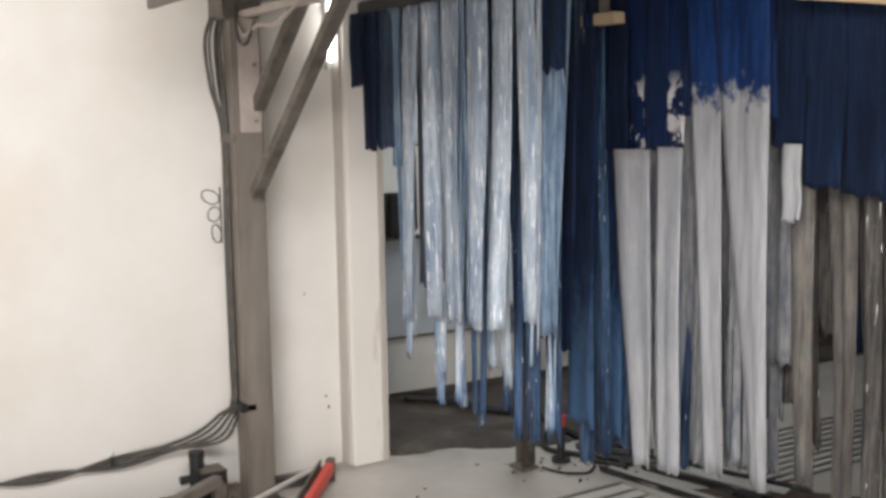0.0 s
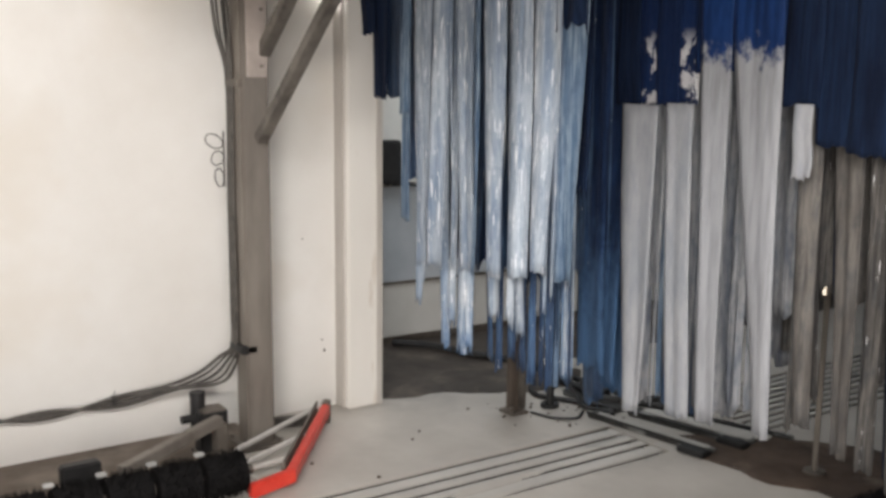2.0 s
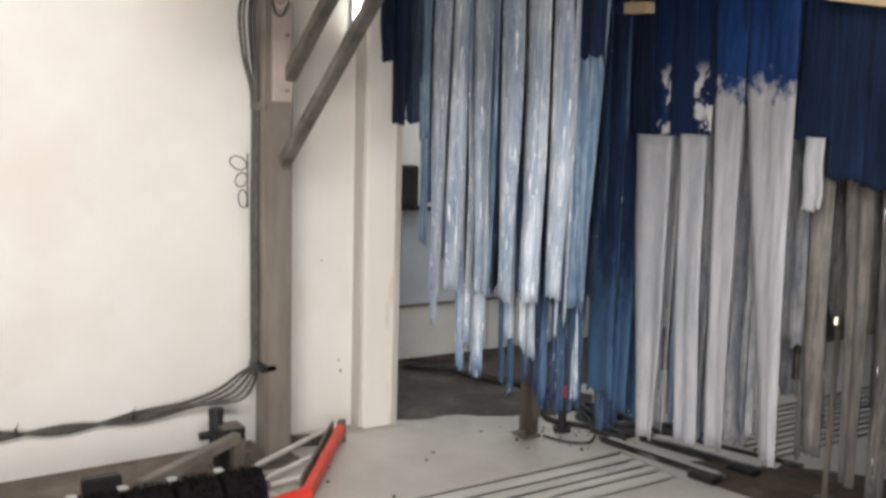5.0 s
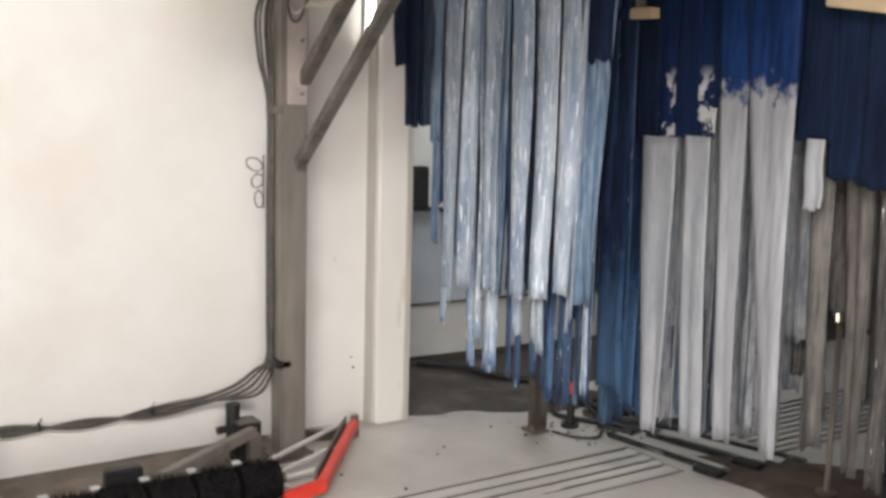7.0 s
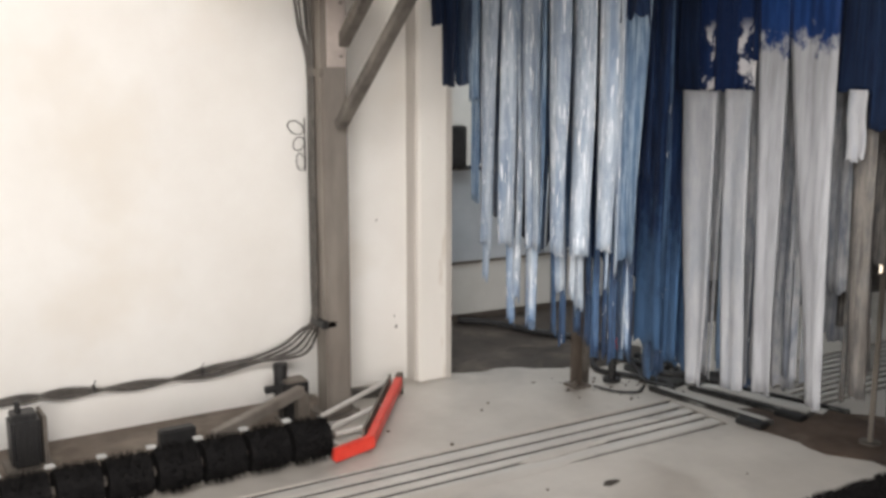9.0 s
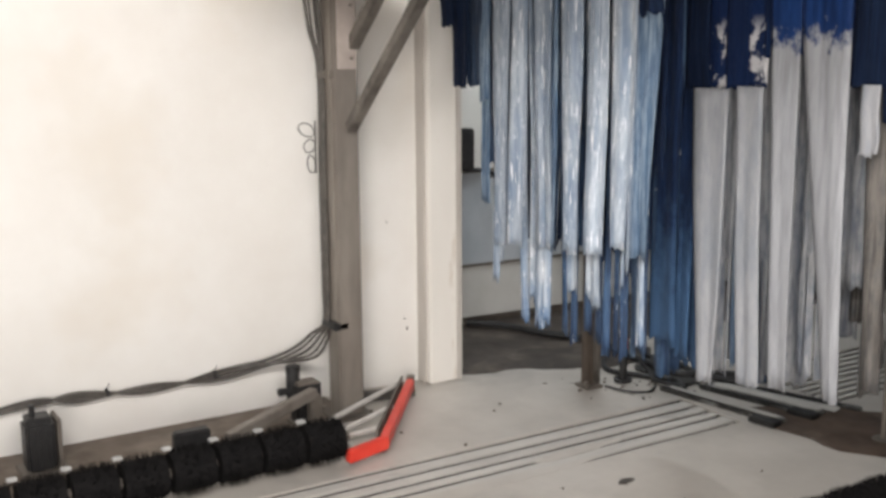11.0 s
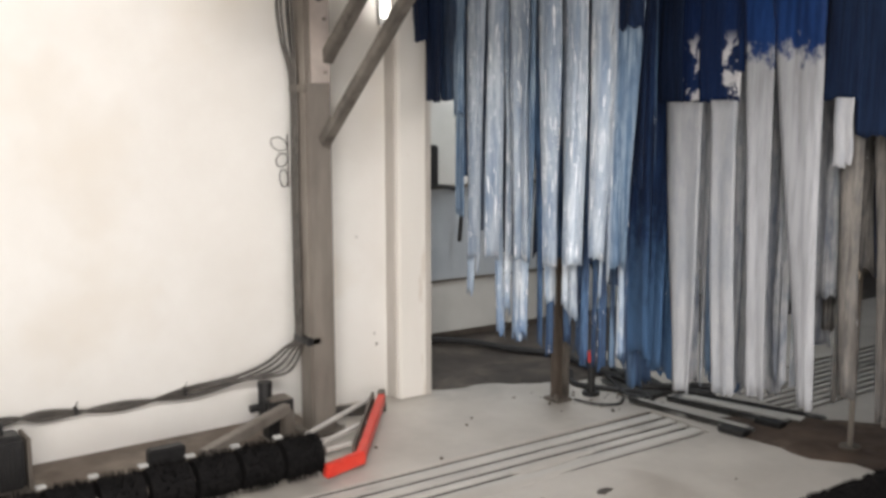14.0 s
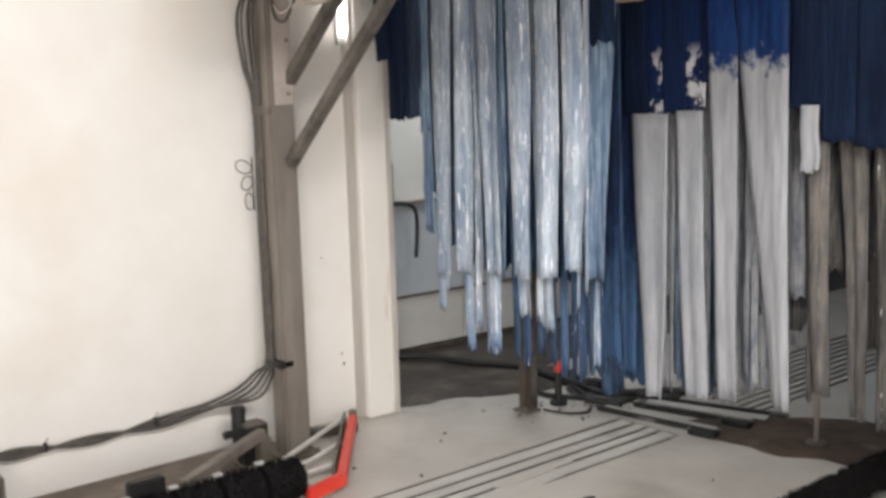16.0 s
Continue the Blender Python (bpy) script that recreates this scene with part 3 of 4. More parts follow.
part("cross_pipe", rod(B(), (-0.01, -0.10, 0.17), (-0.01, 0.06, 0.17), 0.020, 12), "black", stand)
part("lid", box(B(), 0.03, 0.03, 0.215, 0.09, 0.115, 0.012, bevel=0.003), "galv", stand)
arm = thing("steel_link", "grey steel link between the brush and its stand", "link")
part("beam", bar(B(), (-2.20, 0.82, 0.135), (-2.46, 1.36, 0.185), 0.05, 0.05), "galv", arm)
part("bracket", box(B(), -2.46, 1.36, 0.09, 0.06, 0.06, 0.17, bevel=0.006), "galv_dark", arm)
part("foot", box(B(), -2.20, 0.84, 0.06, 0.05, 0.05, 0.12, bevel=0.005), "galv_dark", arm)
part("block", box(B(), -2.22, 0.66, 0.11, 0.06, 0.16, 0.19, bevel=0.008), "black", arm)
motor = thing("brush_motor", "dark boxy motor with a flange by the wall", "motor", (-2.60, 0.09, 0))
housing = part("housing", box(B(), 0, 0.0, 0.135, 0.13, 0.125, 0.225, bevel=0.014), "black", motor)
part("cover", box(B(), 0, 0.0, 0.255, 0.11, 0.105, 0.02, bevel=0.006), "black", housing)
for k in range(5):
    part("rib", box(B(), 0.067, -0.045 + 0.0225 * k, 0.135, 0.010, 0.007, 0.17, bevel=0.002), "black", housing)
part("flange", box(B(), 0.0, 0.078, 0.135, 0.16, 0.018, 0.235, bevel=0.004), "galv_dark", motor)
part("stem", rod(B(), (0, -0.02, 0.26), (0, -0.02, 0.315), 0.013, 12), "black", motor)
part("base", box(B(), 0, 0.01, 0.012, 0.2, 0.2, 0.024, bevel=0.005), "galv_dark", motor)

# ---- red guide bar ----
guide = thing("guide_bar", "bent red painted steel guide bar on the floor", "guide bar")
for nm, a, c in (("long_leg", (-2.62, 1.995, 0.075), (-1.955, 1.475, 0.06)), ("short_leg", (-1.962, 1.495, 0.06), (-1.925, 1.275, 0.045))):
    part(nm, bar(B(), a, c, 0.042, 0.06, 0.006), "red", guide)
part("back_plate", bar(B(), (-2.64, 1.955, 0.07), (-2.02, 1.475, 0.055), 0.012, 0.10, 0.002), "galv_dark", guide)
for a, c in (((-2.27, 1.36, 0.10), (-2.63, 1.95, 0.095)), ((-2.20, 1.37, 0.06), (-2.36, 1.74, 0.07)), ((-2.16, 1.38, 0.045), (-2.16, 1.585, 0.055)), ((-2.13, 1.36, 0.03), (-1.97, 1.37, 0.04))):
    part("strut", rod(B(), a, c, 0.013, 8), "strut", guide, "pale steel strut")
part("end_cap", box(B(), -2.635, 2.005, 0.075, 0.04, 0.05, 0.085, Matrix.Rotation(radians(52), 4, "Z"), 0.004), "galv_dark", guide)
bm = bar(B(), (-2.70, 1.72, 0.03), (-2.62, 2.02, 0.03), 0.04, 0.05)
tagged(part("kerb_strip", bm, "cable"), "dark rubber strip at the foot of the wall", "strip")

# ---- floor ironwork beyond the drain ----
for (ax, ay), (cx, cy), w, h, off in (((-1.99, 3.235), (-1.26, 3.345), 0.075, 0.022, 0.008), ((-1.90, 3.45), (-1.235, 3.595), 0.115, 0.020, 0.040)):
    rail = thing("floor_rail", "wet dark iron rail with a worn pale top", "rail", group="floor rails")
    part("beam", bar(B(), (ax, ay, h / 2), (cx, cy, h / 2), w, h, 0.005), "iron", rail)
    part("wear_plate", bar(B(), (ax + 0.04, ay + off, h + 0.002), (cx - 0.03, cy + off, h + 0.002), w * 0.55, 0.005, 0.002), "slat", rail, "worn pale top")
    part("lip", bar(B(), (ax, ay - w * 0.45, h + 0.004), (cx, cy - w * 0.45, h + 0.004), 0.010, 0.010, 0.003), "black", rail)
    part("shoe", box(B(), cx - 0.05, cy - 0.075, 0.015, 0.15, 0.07, 0.03, Matrix.Rotation(0.15, 4, "Z"), 0.006), "black", rail)
edge = thing("floor_rail", "thin black iron strip lying across the floor", "rail", group="floor rails")
part("beam", bar(B(), (-2.02, 3.56, 0.009), (-1.20, 3.83, 0.009), 0.026, 0.018, 0.004), "black", edge)
part("foot", box(B(), -1.22, 3.81, 0.010, 0.10, 0.05, 0.02, Matrix.Rotation(0.3, 4, "Z"), 0.004), "iron", edge)
tagged(part("flat_plate", bar(B(), (-1.86, 3.545, 0.004), (-1.24, 3.735, 0.004), 0.085, 0.006, 0.002), "slat"), "pale worn steel plate lying on the floor", "plate")
hose_pts = [(-3.70, 3.05, 0.03), (-3.5, 3.22, 0.03), (-3.2, 3.35, 0.025), (-2.9, 3.50, 0.025), (-2.55, 3.46, 0.025), (-2.3, 3.44, 0.03), (-2.1, 3.42, 0.03), (-1.9, 3.72, 0.025), (-1.75, 3.78, 0.025)]
tagged(part("floor_hose", tube(B(), hose_pts, 0.022), "black", smooth=True), "black rubber hose lying across the floor", "hose")
for k, (dx, dy) in enumerate(((0, 0.14),)):
    pts = [(-2.42 + dx, 3.30 + dy, 0.02), (-2.25 + dx, 3.22 + dy, 0.02), (-2.08 + dx, 3.12 + dy, 0.02), (-1.93 + dx, 3.18 + dy, 0.02)]
    tagged(part("floor_cable", tube(B(), pts, 0.012), "black", smooth=True), "black cable curled on the concrete floor", "cable", "cables on the floor")
for k, pts in enumerate((((-2.62, 3.34, 0.016), (-2.4, 3.18, 0.016), (-2.2, 3.27, 0.016), (-2.02, 3.36, 0.016), (-1.9, 3.30, 0.016)), ((-2.5, 3.56, 0.018), (-2.25, 3.60, 0.018), (-2.0, 3.55, 0.018), (-1.8, 3.70, 0.018)), ((-2.18, 2.98, 0.010), (-2.05, 3.02, 0.010), (-1.98, 3.12, 0.010), (-2.04, 3.22, 0.010)))):
    tagged(part("floor_cable", tube(B(), pts, (0.015, 0.017, 0.007)[k]), "black", smooth=True), "black cable curled on the concrete floor", "cable", "cables on the floor")
tagged(part("flat_plate", box(B(), -2.08, 3.40, 0.012, 0.26, 0.12, 0.02, Matrix.Rotation(0.2, 4, "Z"), 0.004), "iron"), "flat wet iron plate on the floor", "plate")
blk = thing("hose_joint", "black hose joint box on the floor", "joint", (-2.22, 3.46, 0))
part("body", box(B(), 0, 0, 0.04, 0.12, 0.09, 0.08, bevel=0.015), "black", blk)
part("nozzle", rod(B(), (-0.11, 0, 0.04), (0.1, 0, 0.04), 0.028, 12), "black", blk)
stub = thing("frame_leg", "rusty brown steel leg of the curtain frame", "post", (-2.25, 2.92, 0))
part("shaft", box(B(), -0.012, 0, 1.17, 0.052, 0.056, 2.34, bevel=0.006), "rust", stub)
part("foot", box(B(), 0.0, 0, 0.008, 0.12, 0.11, 0.016, bevel=0.003), "galv_dark", stub)
part("channel", box(B(), 0.028, 0.03, 1.17, 0.030, 0.036, 2.3, bevel=0.006), "grime", stub)
part("bolt", rod(B(), (0.04, -0.05, 0.02), (0.04, -0.05, 0.045), 0.014, 6), "galv_dark", stub)
tap = thing("red_tap", "small red topped tap on a black stem", "tap", (-2.22, 3.14, 0))
part("stem", rod(B(), (0, 0, 0), (0, 0, 0.19), 0.022, 12), "black", tap)
part("wheel", rod(B(), (0, 0, 0.19), (0, 0, 0.25), 0.024, 14), "red", tap, "red painted handwheel")
part("foot", rod(B(), (0, 0, 0), (0, 0, 0.02), 0.05, 14), "black", tap)
# small lamp on a thin post beyond the long curtain
marker = thing("marker_lamp", "small bright lamp on a thin grey post", "lamp", (-0.845, 3.56, 0))
part("post", rod(B(), (0, 0, 0), (0, 0, 1.0), 0.014, 10), "galv", marker)
part("foot", rod(B(), (0, 0, 0), (0, 0, 0.015), 0.05, 14), "galv_dark", marker)
part("bulb", rod(B(), (0, -0.024, 0.835), (0, -0.024, 0.905), 0.006, 10), "bulb", marker, "glowing warm white bulb")
part("bracket", box(B(), 0, -0.012, 0.825, 0.03, 0.03, 0.012, bevel=0.003), "galv_dark", marker)

# fittings on the recess wall
bxp = on_recess(0.82, 0.07, 1.20)
ctl = thing("control_box", "dark control box on the recess wall", "box", bxp)
case = part("case", box(B(), 0, 0, 0, 0.09, 0.15, 0.27, rot, 0.008), "black", ctl)
part("lid", box(B(), 0.05, 0, 0, 0.012, 0.13, 0.24, rot, 0.004), "black", case)
part("gland", rod(B(), (0, 0, -0.15), (0, 0, -0.12), 0.015, 10), "black", case)
shelf = thing("wall_rail", "thin grey rail along the recess wall", "rail")
part("rail", bar(B(), on_recess(0.5, 0.045, 1.05), on_recess(2.6, 0.045, 1.05), 0.04, 0.022, 0.003), "galv", shelf)
low = thing("wall_trim", "thin dark trim along the recess wall", "trim", kind="structure")
part("trim", bar(B(), on_recess(0.3, 0.03, 0.408), on_recess(rlen - 0.3, 0.03, 0.408), 0.014, 0.016, 0.002), "galv_dark", low)
pts = [on_recess(0.84, 0.09, 1.06), on_recess(0.95, 0.10, 1.06), on_recess(1.06, 0.10, 1.02), on_recess(1.09, 0.09, 0.9), on_recess(1.08, 0.08, 0.68)]
tagged(part("wall_hose", tube(B(), pts, 0.014), "black", smooth=True), "short black hose hanging from the wall rail", "hose")


# ---- wash curtains ----
def strip_mesh(w, drop, seed, lean=0.0, taper=1.0, fold=0.5, rag=0.02, slit=0):
    """A hanging felt strip from its top edge down: folds across, a gentle wave down, an uneven hem."""
    rng = random.Random(seed)
    nx, nz, th = 9, 26, 0.0035
    ph = [rng.uniform(0, 6.28) for _ in range(6)]
    fr = rng.uniform(0.7, 1.5)
    bm = B()
    front, back = [], []
    hem = [rng.uniform(-1, 1) * rag for _ in range(nx)]
    for j in range(nz + 1):
        t = j / nz
        wid = w * (1 + (taper - 1) * t) * (1 + 0.05 * math.sin(5 * t + ph[0]))
        tw = 0.35 * fold * math.sin(2.2 * t + ph[1]) * t
        rf, rb = [], []
        for i in range(nx):
            s = i / (nx - 1) - 0.5
            x = s * wid
            y = fold * w * (0.13 * math.sin(6.28 * fr * s + ph[2] + 1.3 * t) + 0.05 * math.sin(13 * s + ph[3] - 2 * t)) * (0.35 + 0.65 * t)
            xx, yy = x * math.cos(tw) - y * math.sin(tw), x * math.sin(tw) + y * math.cos(tw)
            yy += 0.018 * fold * math.sin(3.0 * t + ph[4]) * t
            xx += lean * t + 0.006 * math.sin(7 * t + ph[5]) * t
            z = -drop * t + hem[i] * t ** 6
            rf.append(bm.verts.new((xx, yy - th / 2, z)))
            rb.append(bm.verts.new((xx, yy + th / 2, z)))
        front.append(rf), back.append(rb)
    for j in range(nz):
        for i in range(nx - 1):
            if slit and j > nz * 0.72 and i in (2, 5):
                continue
            bm.faces.new((front[j][i], front[j][i + 1], front[j + 1][i + 1], front[j + 1][i]))
            bm.faces.new((back[j][i + 1], back[j][i], back[j + 1][i], back[j + 1][i + 1]))
        bm.faces.new((front[j][0], front[j + 1][0], back[j + 1][0], back[j][0]))
        bm.faces.new((front[j + 1][-1], front[j][-1], back[j][-1], back[j + 1][-1]))
    for i in range(nx - 1):
        bm.faces.new((back[0][i], back[0][i + 1], front[0][i + 1], front[0][i]))
        if not (slit and i in (2, 5)):
            bm.faces.new((front[nz][i], front[nz][i + 1], back[nz][i + 1], back[nz][i]))
    return bm


STRIPS = []


def strip(curtain, x0, x1, y, top, low, mat, seed, lean=0.0, taper=1.0, fold=0.5, rag=0.015, slit=0, label=""):
    ob = part("strip", strip_mesh(abs(x1 - x0), top - low, seed, lean, taper, fold, rag, slit), mat, curtain, label, smooth=True)
    ob.location = ((x0 + x1) / 2, y, top)
    STRIPS.append((ob, (x0 + x1) / 2, y, top, seed))
    return ob


def frame_bar(cur, x0, x1, y, z, mat="black"):
    part("top_bar", box(B(), (x0 + x1) / 2, y, z, x1 - x0, 0.05, 0.06, bevel=0.006), mat, cur)


TOP = 2.27
short_cur = thing("wash_curtain", "hanging curtain of wet white and blue felt strips", "curtain", group="wash curtains")
frame_bar(short_cur, -2.36, -0.78, 2.10, TOP + 0.03)
frame_bar(short_cur, -2.36, -0.78, 2.25, TOP + 0.03)
# front row: left edge, right edge, hem, lean, taper
row = ((-1.955, -1.825, 0.93, -0.04, 1.25), (-1.79, -1.68, 0.96, 0.0, 1.05), (-1.64, -1.51, 0.97, 0.015, 0.8), (-1.455, -1.31, 0.985, 0.02, 0.95), (-1.285, -1.155, 1.0, 0.012, 0.9), (-1.125, -0.985, 1.05, 0.01, 0.8))
for i, (a, c, low_z, ln, tp) in enumerate(row):
    strip(short_cur, a, c, 2.08 - 0.008 * (i % 2), TOP, low_z, "white_cloth", 100 + i, ln, tp, 0.55, 0.012)
strip(short_cur, -1.0, -0.83, 2.072, TOP, 1.95, "navy_cloth", 121, 0.0, 1.0, 0.4, 0.03)
strip(short_cur, -1.0, -0.84, 2.10, TOP, 1.02, "steel_cloth", 120, -0.06, 0.6, 0.5)
strip(short_cur, -2.04, -1.97, 2.075, TOP, 1.12, "steel_cloth", 122, -0.01, 1.0, 0.5)
# second row, longer and narrower, with blue ends
row = ((-2.02, -1.955, 0.75, 0.0), (-1.83, -1.775, 0.58, 0.01), (-1.70, -1.62, 0.60, 0.01), (-1.60, -1.55, 0.62, 0.0), (-1.505, -1.40, 0.80, 0.02), (-1.38, -1.32, 0.78, 0.02), (-1.31, -1.245, 0.745, 0.02), (-1.74, -1.69, 0.70, 0.0))
for i, (a, c, low_z, ln) in enumerate(row):
    strip(short_cur, a, c, 2.125 + 0.01 * (i % 3), TOP, low_z, "tip_cloth", 140 + i, ln, 0.85, 0.6, 0.03)
# blue rows behind
row = ((-1.57, -1.42, 0.56, "blue_cloth"), (-1.40, -1.27, 0.60, "blue_cloth"), (-1.24, -1.10, 0.56, "blue_cloth"), (-1.14, -1.03, 0.60, "steel_cloth"), (-1.10, -0.98, 0.60, "blue_cloth"), (-1.06, -1.0, 0.64, "tip_cloth"), (-0.98, -0.92, 1.36, "navy_cloth"))
for i, (a, c, low_z, mat) in enumerate(row):
    strip(short_cur, a, c, 2.17 + 0.012 * (i % 2), TOP, low_z, mat, 160 + i, 0.01, 0.9, 0.6, 0.03, slit=1)
row = ((-2.10, -1.93, 1.06, "blue_cloth"), (-1.95, -1.80, 0.98, "navy_cloth"), (-1.79, -1.64, 0.95, "blue_cloth"), (-1.63, -1.50, 0.98, "navy_cloth"), (-1.50, -1.33, 0.96, "blue_cloth"), (-1.33, -1.18, 0.96, "navy_cloth"), (-1.18, -1.02, 0.92, "navy_cloth"))
for i, (a, c, low_z, mat) in enumerate(row):
    strip(short_cur, a, c, 2.225 + 0.01 * (i % 2), TOP, low_z, mat, 180 + i, 0.0, 1.0, 0.5, 0.03)
# slivers torn from the strips
rng = random.Random(77)
for i in range(7):
    x = -2.0 + 1.15 * (i + rng.uniform(0.1, 0.9)) / 7
    w = rng.uniform(0.014, 0.03)
    strip(short_cur, x, x + w, 2.062 + 0.02 * (i % 3), TOP, rng.uniform(0.78, 1.12), rng.choice(("white_cloth", "steel_cloth", "tip_cloth", "steel_cloth")), 400 + i, rng.uniform(-0.02, 0.03), rng.uniform(0.6, 1.1), 0.7, 0.02)
# short dark pieces at the wall end
row = ((-2.33, -2.22, 1.95, 2.02, "navy_cloth"), (-2.27, -2.13, 1.66, 2.05, "navy_cloth"), (-2.17, -2.00, 1.67, 2.06, "soaked_cloth"), (-2.16, -2.04, 1.30, 2.16, "blue_cloth"), (-2.03, -1.96, 1.60, 2.055, "steel_cloth"))
for i, (a, c, low_z, y, mat) in enumerate(row):
    strip(short_cur, a, c, y, TOP, low_z, mat, 200 + i, 0.0, 1.0, 0.35, 0.01)

long_cur = thing("wash_curtain", "hanging curtain of long dull white strips under navy cloth", "curtain", group="wash curtains")
for y in (2.58, 2.70, 2.82):
    frame_bar(long_cur, -1.75, 0.55, y, TOP + 0.09)
TOPB = TOP + 0.06
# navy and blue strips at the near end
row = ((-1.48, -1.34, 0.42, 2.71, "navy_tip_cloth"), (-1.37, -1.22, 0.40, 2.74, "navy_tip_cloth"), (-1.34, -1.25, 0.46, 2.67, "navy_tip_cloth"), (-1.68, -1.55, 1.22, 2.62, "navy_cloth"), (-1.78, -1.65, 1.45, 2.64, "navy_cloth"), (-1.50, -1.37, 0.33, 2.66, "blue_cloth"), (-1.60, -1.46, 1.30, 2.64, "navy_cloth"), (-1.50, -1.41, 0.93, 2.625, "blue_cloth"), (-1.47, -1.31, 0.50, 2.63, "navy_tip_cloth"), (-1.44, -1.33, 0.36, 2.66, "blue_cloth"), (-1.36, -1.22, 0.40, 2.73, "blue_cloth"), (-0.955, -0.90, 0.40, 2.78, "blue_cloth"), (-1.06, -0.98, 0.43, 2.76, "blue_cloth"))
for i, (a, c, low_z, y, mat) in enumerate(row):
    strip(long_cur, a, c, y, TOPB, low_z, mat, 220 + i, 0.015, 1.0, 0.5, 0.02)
# long white strips: edges and height at the top, edges and height at the hem
def tapered(cur, y, upper, lower, top, mat, seed, fold=0.45, rag=0.008):
    """A strip that narrows evenly, carried on up to the height top."""
    (a, c, zu), (d, e, zl) = upper, lower
    k = (top - zl) / (zu - zl)
    w0, w1, m0, m1 = c - a, e - d, (a + c) / 2, (d + e) / 2
    wt, mt = w1 + (w0 - w1) * k, m1 + (m0 - m1) * k
    return strip(cur, mt - wt / 2, mt + wt / 2, y, top, zl, mat, seed, m1 - mt, w1 / wt, fold, rag)


tapered(long_cur, 2.625, (-1.236, -1.02, 1.67), (-1.135, -1.045, 0.385), 1.668, "long_cloth", 240, 0.35)
tapered(long_cur, 2.63, (-0.985, -0.84, 1.68), (-0.93, -0.822, 0.425), 1.68, "long_cloth", 241, 0.35)
tapered(long_cur, 2.63, (-0.815, -0.672, 1.88), (-0.742, -0.652, 0.455), TOPB, "foam_top_cloth", 242, 0.35)
tapered(long_cur, 2.624, (-0.665, -0.438, 1.90), (-0.50, -0.405, 0.48), TOPB, "foam_top_cloth", 243, 0.35)
tapered(long_cur, 2.70, (-0.40, -0.30, 1.69), (-0.352, -0.282, 0.54), TOPB, "grimy_white_cloth", 244, 0.4)
tapered(long_cur, 2.76, (-0.285, -0.175, 1.44), (-0.215, -0.15, 0.45), TOPB, "grimy_white_cloth", 245, 0.4)
row = ((-1.20, -1.06, 0.46, "grey_cloth"), (-1.09, -0.95, 0.50, "grey_cloth"), (-0.97, -0.86, 0.44, "grey_cloth"), (-0.88, -0.74, 0.44, "grey_cloth"), (-0.76, -0.64, 0.86, "grey_cloth"), (-0.66, -0.50, 0.9, "grey_cloth"), (-0.66, -0.60, 0.48, "grey_cloth"), (-0.50, -0.40, 0.62, "brown_cloth"))
for i, (a, c, low_z, mat) in enumerate(row):
    strip(long_cur, a, c, 2.80 + 0.014 * (i % 2), TOPB, low_z, mat, 260 + i, 0.06, 0.9, 0.4, 0.02)
for i, (a, c, low_z) in enumerate(((-1.21, -1.04, 0.42), (-1.01, -0.88, 0.44), (-0.86, -0.73, 0.47), (-0.70, -0.58, 0.52))):
    strip(long_cur, a, c, 2.70 + 0.014 * (i % 2), TOPB, low_z, "grey_cloth", 360 + i, 0.025, 0.95, 0.5, 0.02, slit=1)
for i, (x, low_z, mat) in enumerate(((-1.10, 0.46, "steel_cloth"), (-1.075, 0.5, "blue_cloth"), (-0.90, 0.46, "grey_cloth"), (-0.72, 0.9, "grey_cloth"), (-0.63, 0.7, "steel_cloth"), (-0.46, 0.5, "brown_cloth"), (-1.02, 0.55, "steel_cloth"))):
    strip(long_cur, x, x + 0.028, 2.735 + 0.008 * (i % 2), TOPB, low_z, mat, 430 + i, 0.06, 0.8, 0.7, 0.02)
# grimy strips at the far end
row = ((-0.17, -0.09, 0.44, 2.73, "brown_cloth"), (-0.12, 0.02, 0.36, 2.78, "brown_cloth"), (0.0, 0.14, 0.34, 2.73, "brown_cloth"), (0.12, 0.27, 0.36, 2.79, "brown_cloth"), (0.25, 0.4, 0.35, 2.74, "brown_cloth"), (-0.16, -0.08, 0.40, 2.84, "navy_cloth"), (-0.40, -0.30, 1.0, 2.86, "navy_cloth"))
for i, (a, c, low_z, y, mat) in enumerate(row):
    strip(long_cur, a, c, y, TOPB, low_z, mat, 280 + i, 0.08, 0.9, 0.45, 0.02)
for i in range(8):
    x = -0.47 + 0.11 * i
    strip(long_cur, x, x + 0.125, 2.87 + 0.016 * (i % 2), TOPB, (1.02, 1.0, 0.72, 0.60, 0.70, 0.64, 0.72, 0.60)[i], ("brown_cloth", "grimy_white_cloth")[i % 2], 450 + i, 0.05, 0.95, 0.5, 0.03)
for i, (a, c, low_z, mat) in enumerate(((-1.12, -0.98, 0.70, "brown_cloth"), (-0.96, -0.83, 0.62, "grey_cloth"), (-0.84, -0.70, 0.80, "brown_cloth"), (-0.70, -0.58, 0.66, "grey_cloth"), (-0.60, -0.48, 0.76, "brown_cloth"))):
    strip(long_cur, a, c, 2.90 + 0.014 * (i % 2), TOPB, low_z, mat, 470 + i, 0.02, 0.95, 0.5, 0.03)
strip(long_cur, -0.388, -0.305, 2.635, 1.70, 1.45, "long_cloth", 300, 0.0, 1.0, 0.4, 0.02)
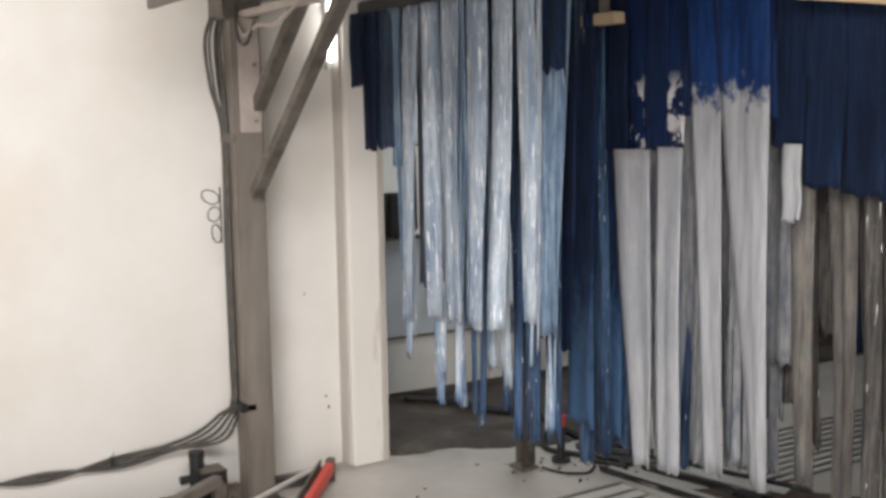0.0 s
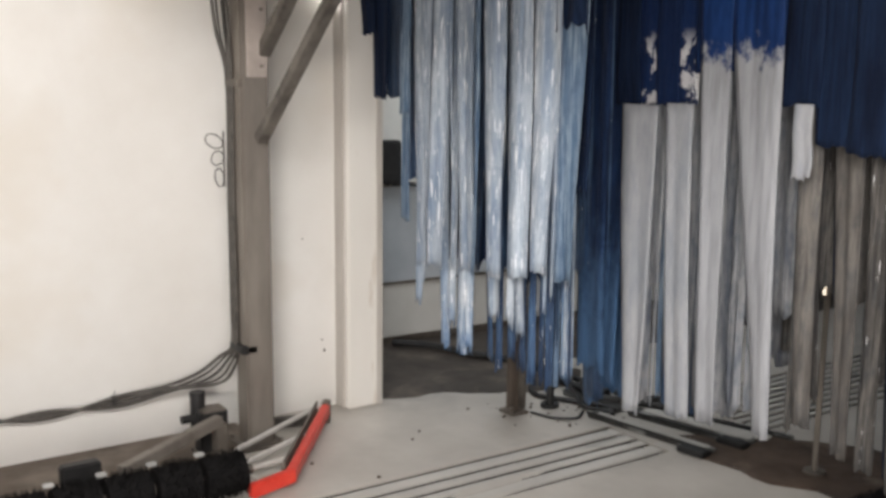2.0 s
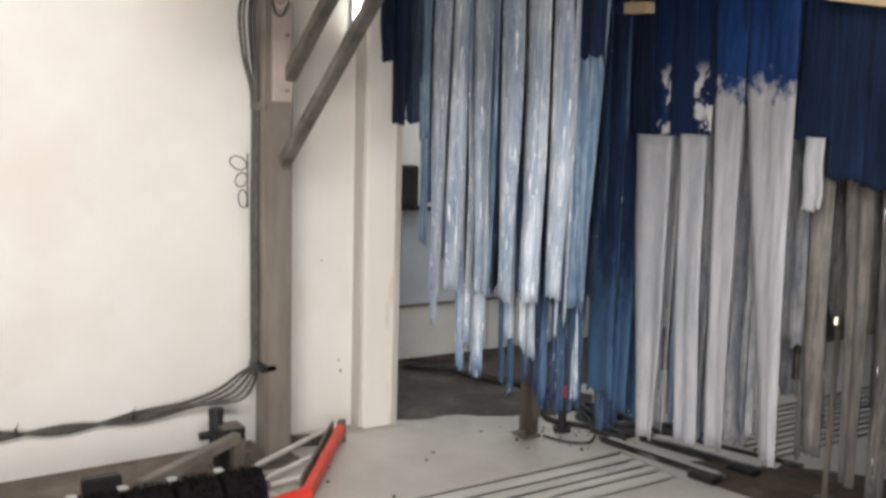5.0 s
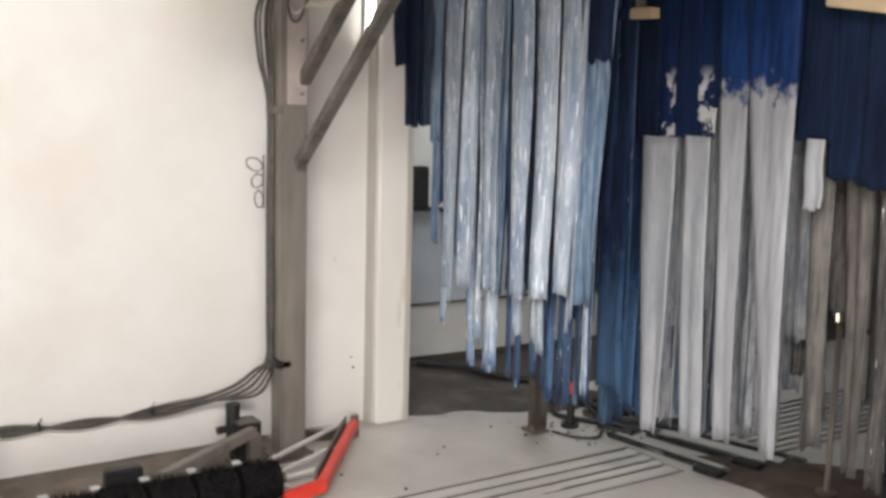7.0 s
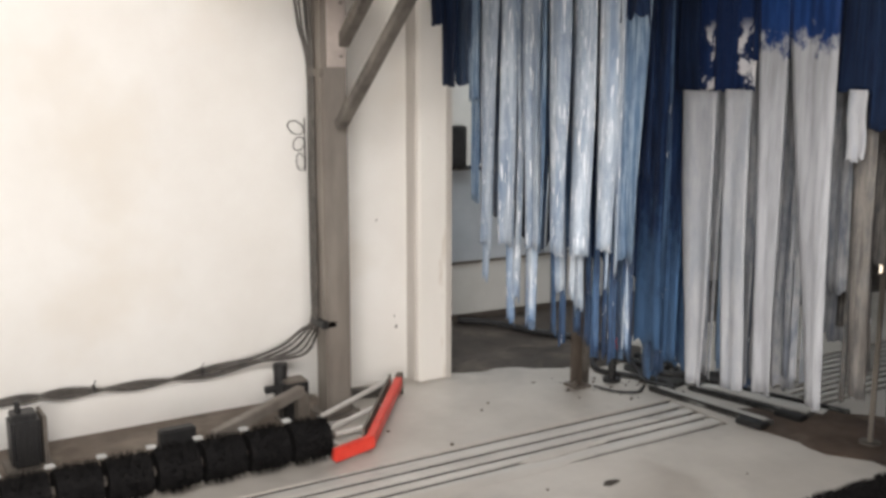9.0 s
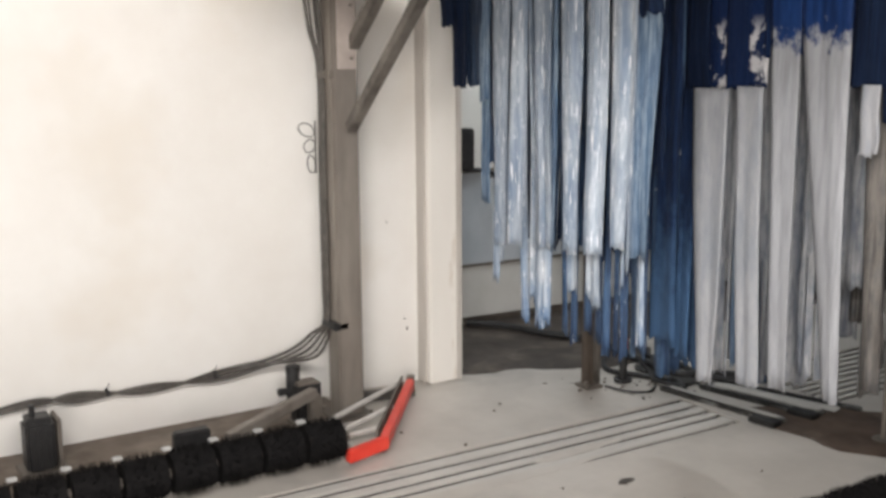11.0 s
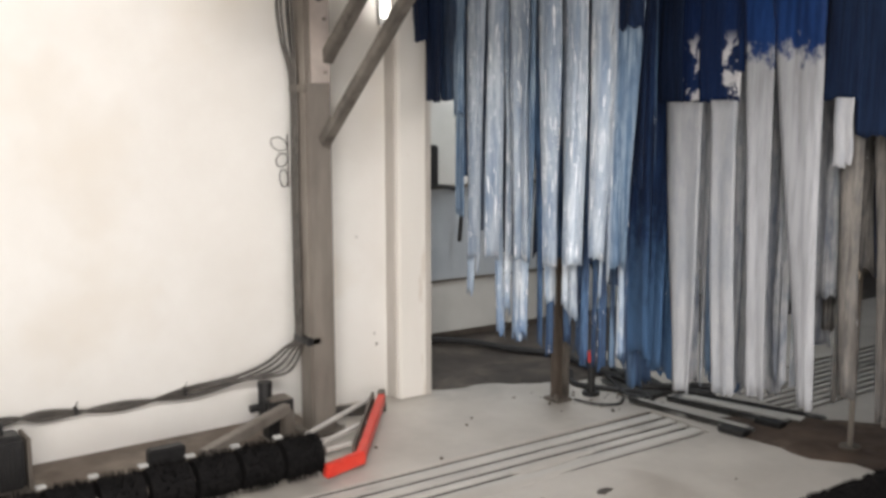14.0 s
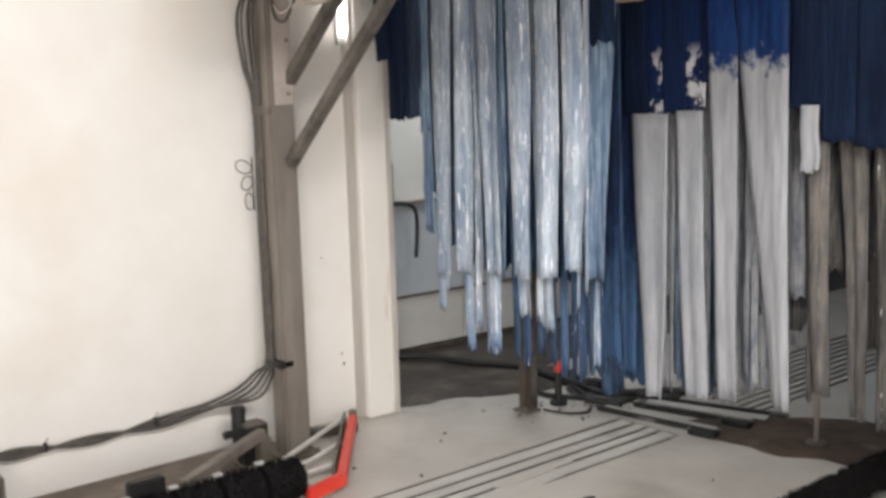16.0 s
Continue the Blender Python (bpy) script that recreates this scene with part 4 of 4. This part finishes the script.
# navy cloths over the tops
row = ((-1.30, -1.17, 1.66, "navy_cloth"), (-1.18, -1.06, 1.67, "foam_spot_cloth"), (-1.07, -0.95, 1.67, "royal_cloth"), (-0.96, -0.855, 1.68, "foam_spot_cloth"), (-0.86, -0.76, 1.80, "royal_cloth"), (-0.77, -0.66, 1.80, "royal_cloth"), (-0.67, -0.56, 1.81, "royal_cloth"), (-0.57, -0.44, 1.79, "royal_cloth"),
       (-0.45, -0.30, 1.69, "navy_cloth"), (-0.31, -0.16, 1.56, "navy_cloth"), (-0.17, -0.02, 1.54, "navy_cloth"), (-0.03, 0.12, 1.52, "navy_cloth"), (0.11, 0.26, 1.54, "navy_cloth"), (0.25, 0.42, 1.55, "navy_cloth"))
for i, (a, c, low_z, mat) in enumerate(row):
    strip(long_cur, a, c, 2.655 + 0.006 * (i % 2), TOPB, low_z, mat, 320 + i, 0.0, 1.04, 0.1, 0.008)

# beams over the curtains
for y, z, x0, x1, mat in ((2.62, 2.47, -1.9, 0.9, "galv_dark"), (2.12, 2.40, -2.45, 0.6, "galv_dark")):
    bmn = thing("curtain_beam", "dark steel beam carrying the wash curtains", "beam", group="curtain beams")
    part("beam", box(B(), (x0 + x1) / 2, y, z, x1 - x0, 0.09, 0.1, bevel=0.008), mat, bmn)
    for s in (0.15, 0.85):
        part("hanger", box(B(), x0 + (x1 - x0) * s, y, (z + 3.1) / 2 + 0.03, 0.05, 0.05, 3.1 - z, bevel=0.004), mat, bmn)
pts = [(-1.18, 2.02, 2.36), (-1.10, 2.02, 2.27), (-0.99, 2.02, 2.245), (-0.90, 2.02, 2.27), (-0.84, 2.02, 2.36)]
tagged(part("white_hose", tube(B(), pts, 0.009), "tag", smooth=True), "white hose slung under the curtain beam", "hose")
# Hood added almost wholly out of view, to shade curtain tops and pilaster.
hood = thing("shading_hood", "dark sheet hood added to shade the tops of the wash curtains", "hood")
part("sheet", box(B(), -0.55, 1.96, 2.505, 2.5, 2.02, 0.012, bevel=0.002), "galv_dark", hood)
part("front_edge", box(B(), -0.55, 0.95, 2.355, 2.5, 0.02, 0.30, bevel=0.003), "galv_dark", hood)
bd = thing("timber_end", "beige timber end under the curtain frame", "timber")
part("bracket", box(B(), -1.22, 2.57, 2.26, 0.03, 0.03, 0.16), "galv_dark", bd)
part("board", box(B(), -1.22, 2.56, 2.175, 0.20, 0.06, 0.045, bevel=0.004), "beige", bd)
part("blue_tape", box(B(), -1.27, 2.556, 2.175, 0.06, 0.066, 0.05, bevel=0.002), "royal_cloth", bd, "blue tape round the timber")
bd = thing("timber_beam", "beige timber beam above the grimy strips", "timber")
part("board", box(B(), -0.06, 2.58, 2.165, 0.45, 0.05, 0.07, Matrix.Rotation(radians(8), 4, "Y"), 0.004), "beige", bd)


# ---- motion ----
def motions():
    """The curtains swing as the shot begins and come to rest; the strips go on stirring a little."""
    sway = ((0.0, 0.0), (0.5, 0.05), (1.0, 0.055), (1.5, 0.033), (2.0, 0.022), (2.5, 0.024), (3.0, 0.004), (3.5, 0.009), (4.0, 0.012), (4.5, 0.002), (5.5, 0.006), (7.0, 0.006), (7.5, -0.003), (8.5, 0.0), (10.0, 0.002), (13.0, 0.004), (16.0, 0.002))
    for cur in (short_cur, long_cur):
        walk(cur, [(t, pose(0, d, 0)) for t, d in sway])
    for ob, x, y, z, seed in STRIPS:
        rng = random.Random(seed * 7 + 1)
        p1, p2, f1, f2 = rng.uniform(0, 6.28), rng.uniform(0, 6.28), rng.uniform(1.4, 2.2), rng.uniform(0.9, 1.6)
        rows = []
        for k in range(33):
            t = k * 0.5
            a = 0.25 + 1.0 * math.exp(-t / 1.3)
            rows.append((t, pose(x, y, z, a * math.sin(f1 * t + p1), 0.6 * a * math.sin(f2 * t + p2), 1.5 * a * math.sin(f2 * 0.8 * t + p1))))
        walk(ob, rows)


motions()
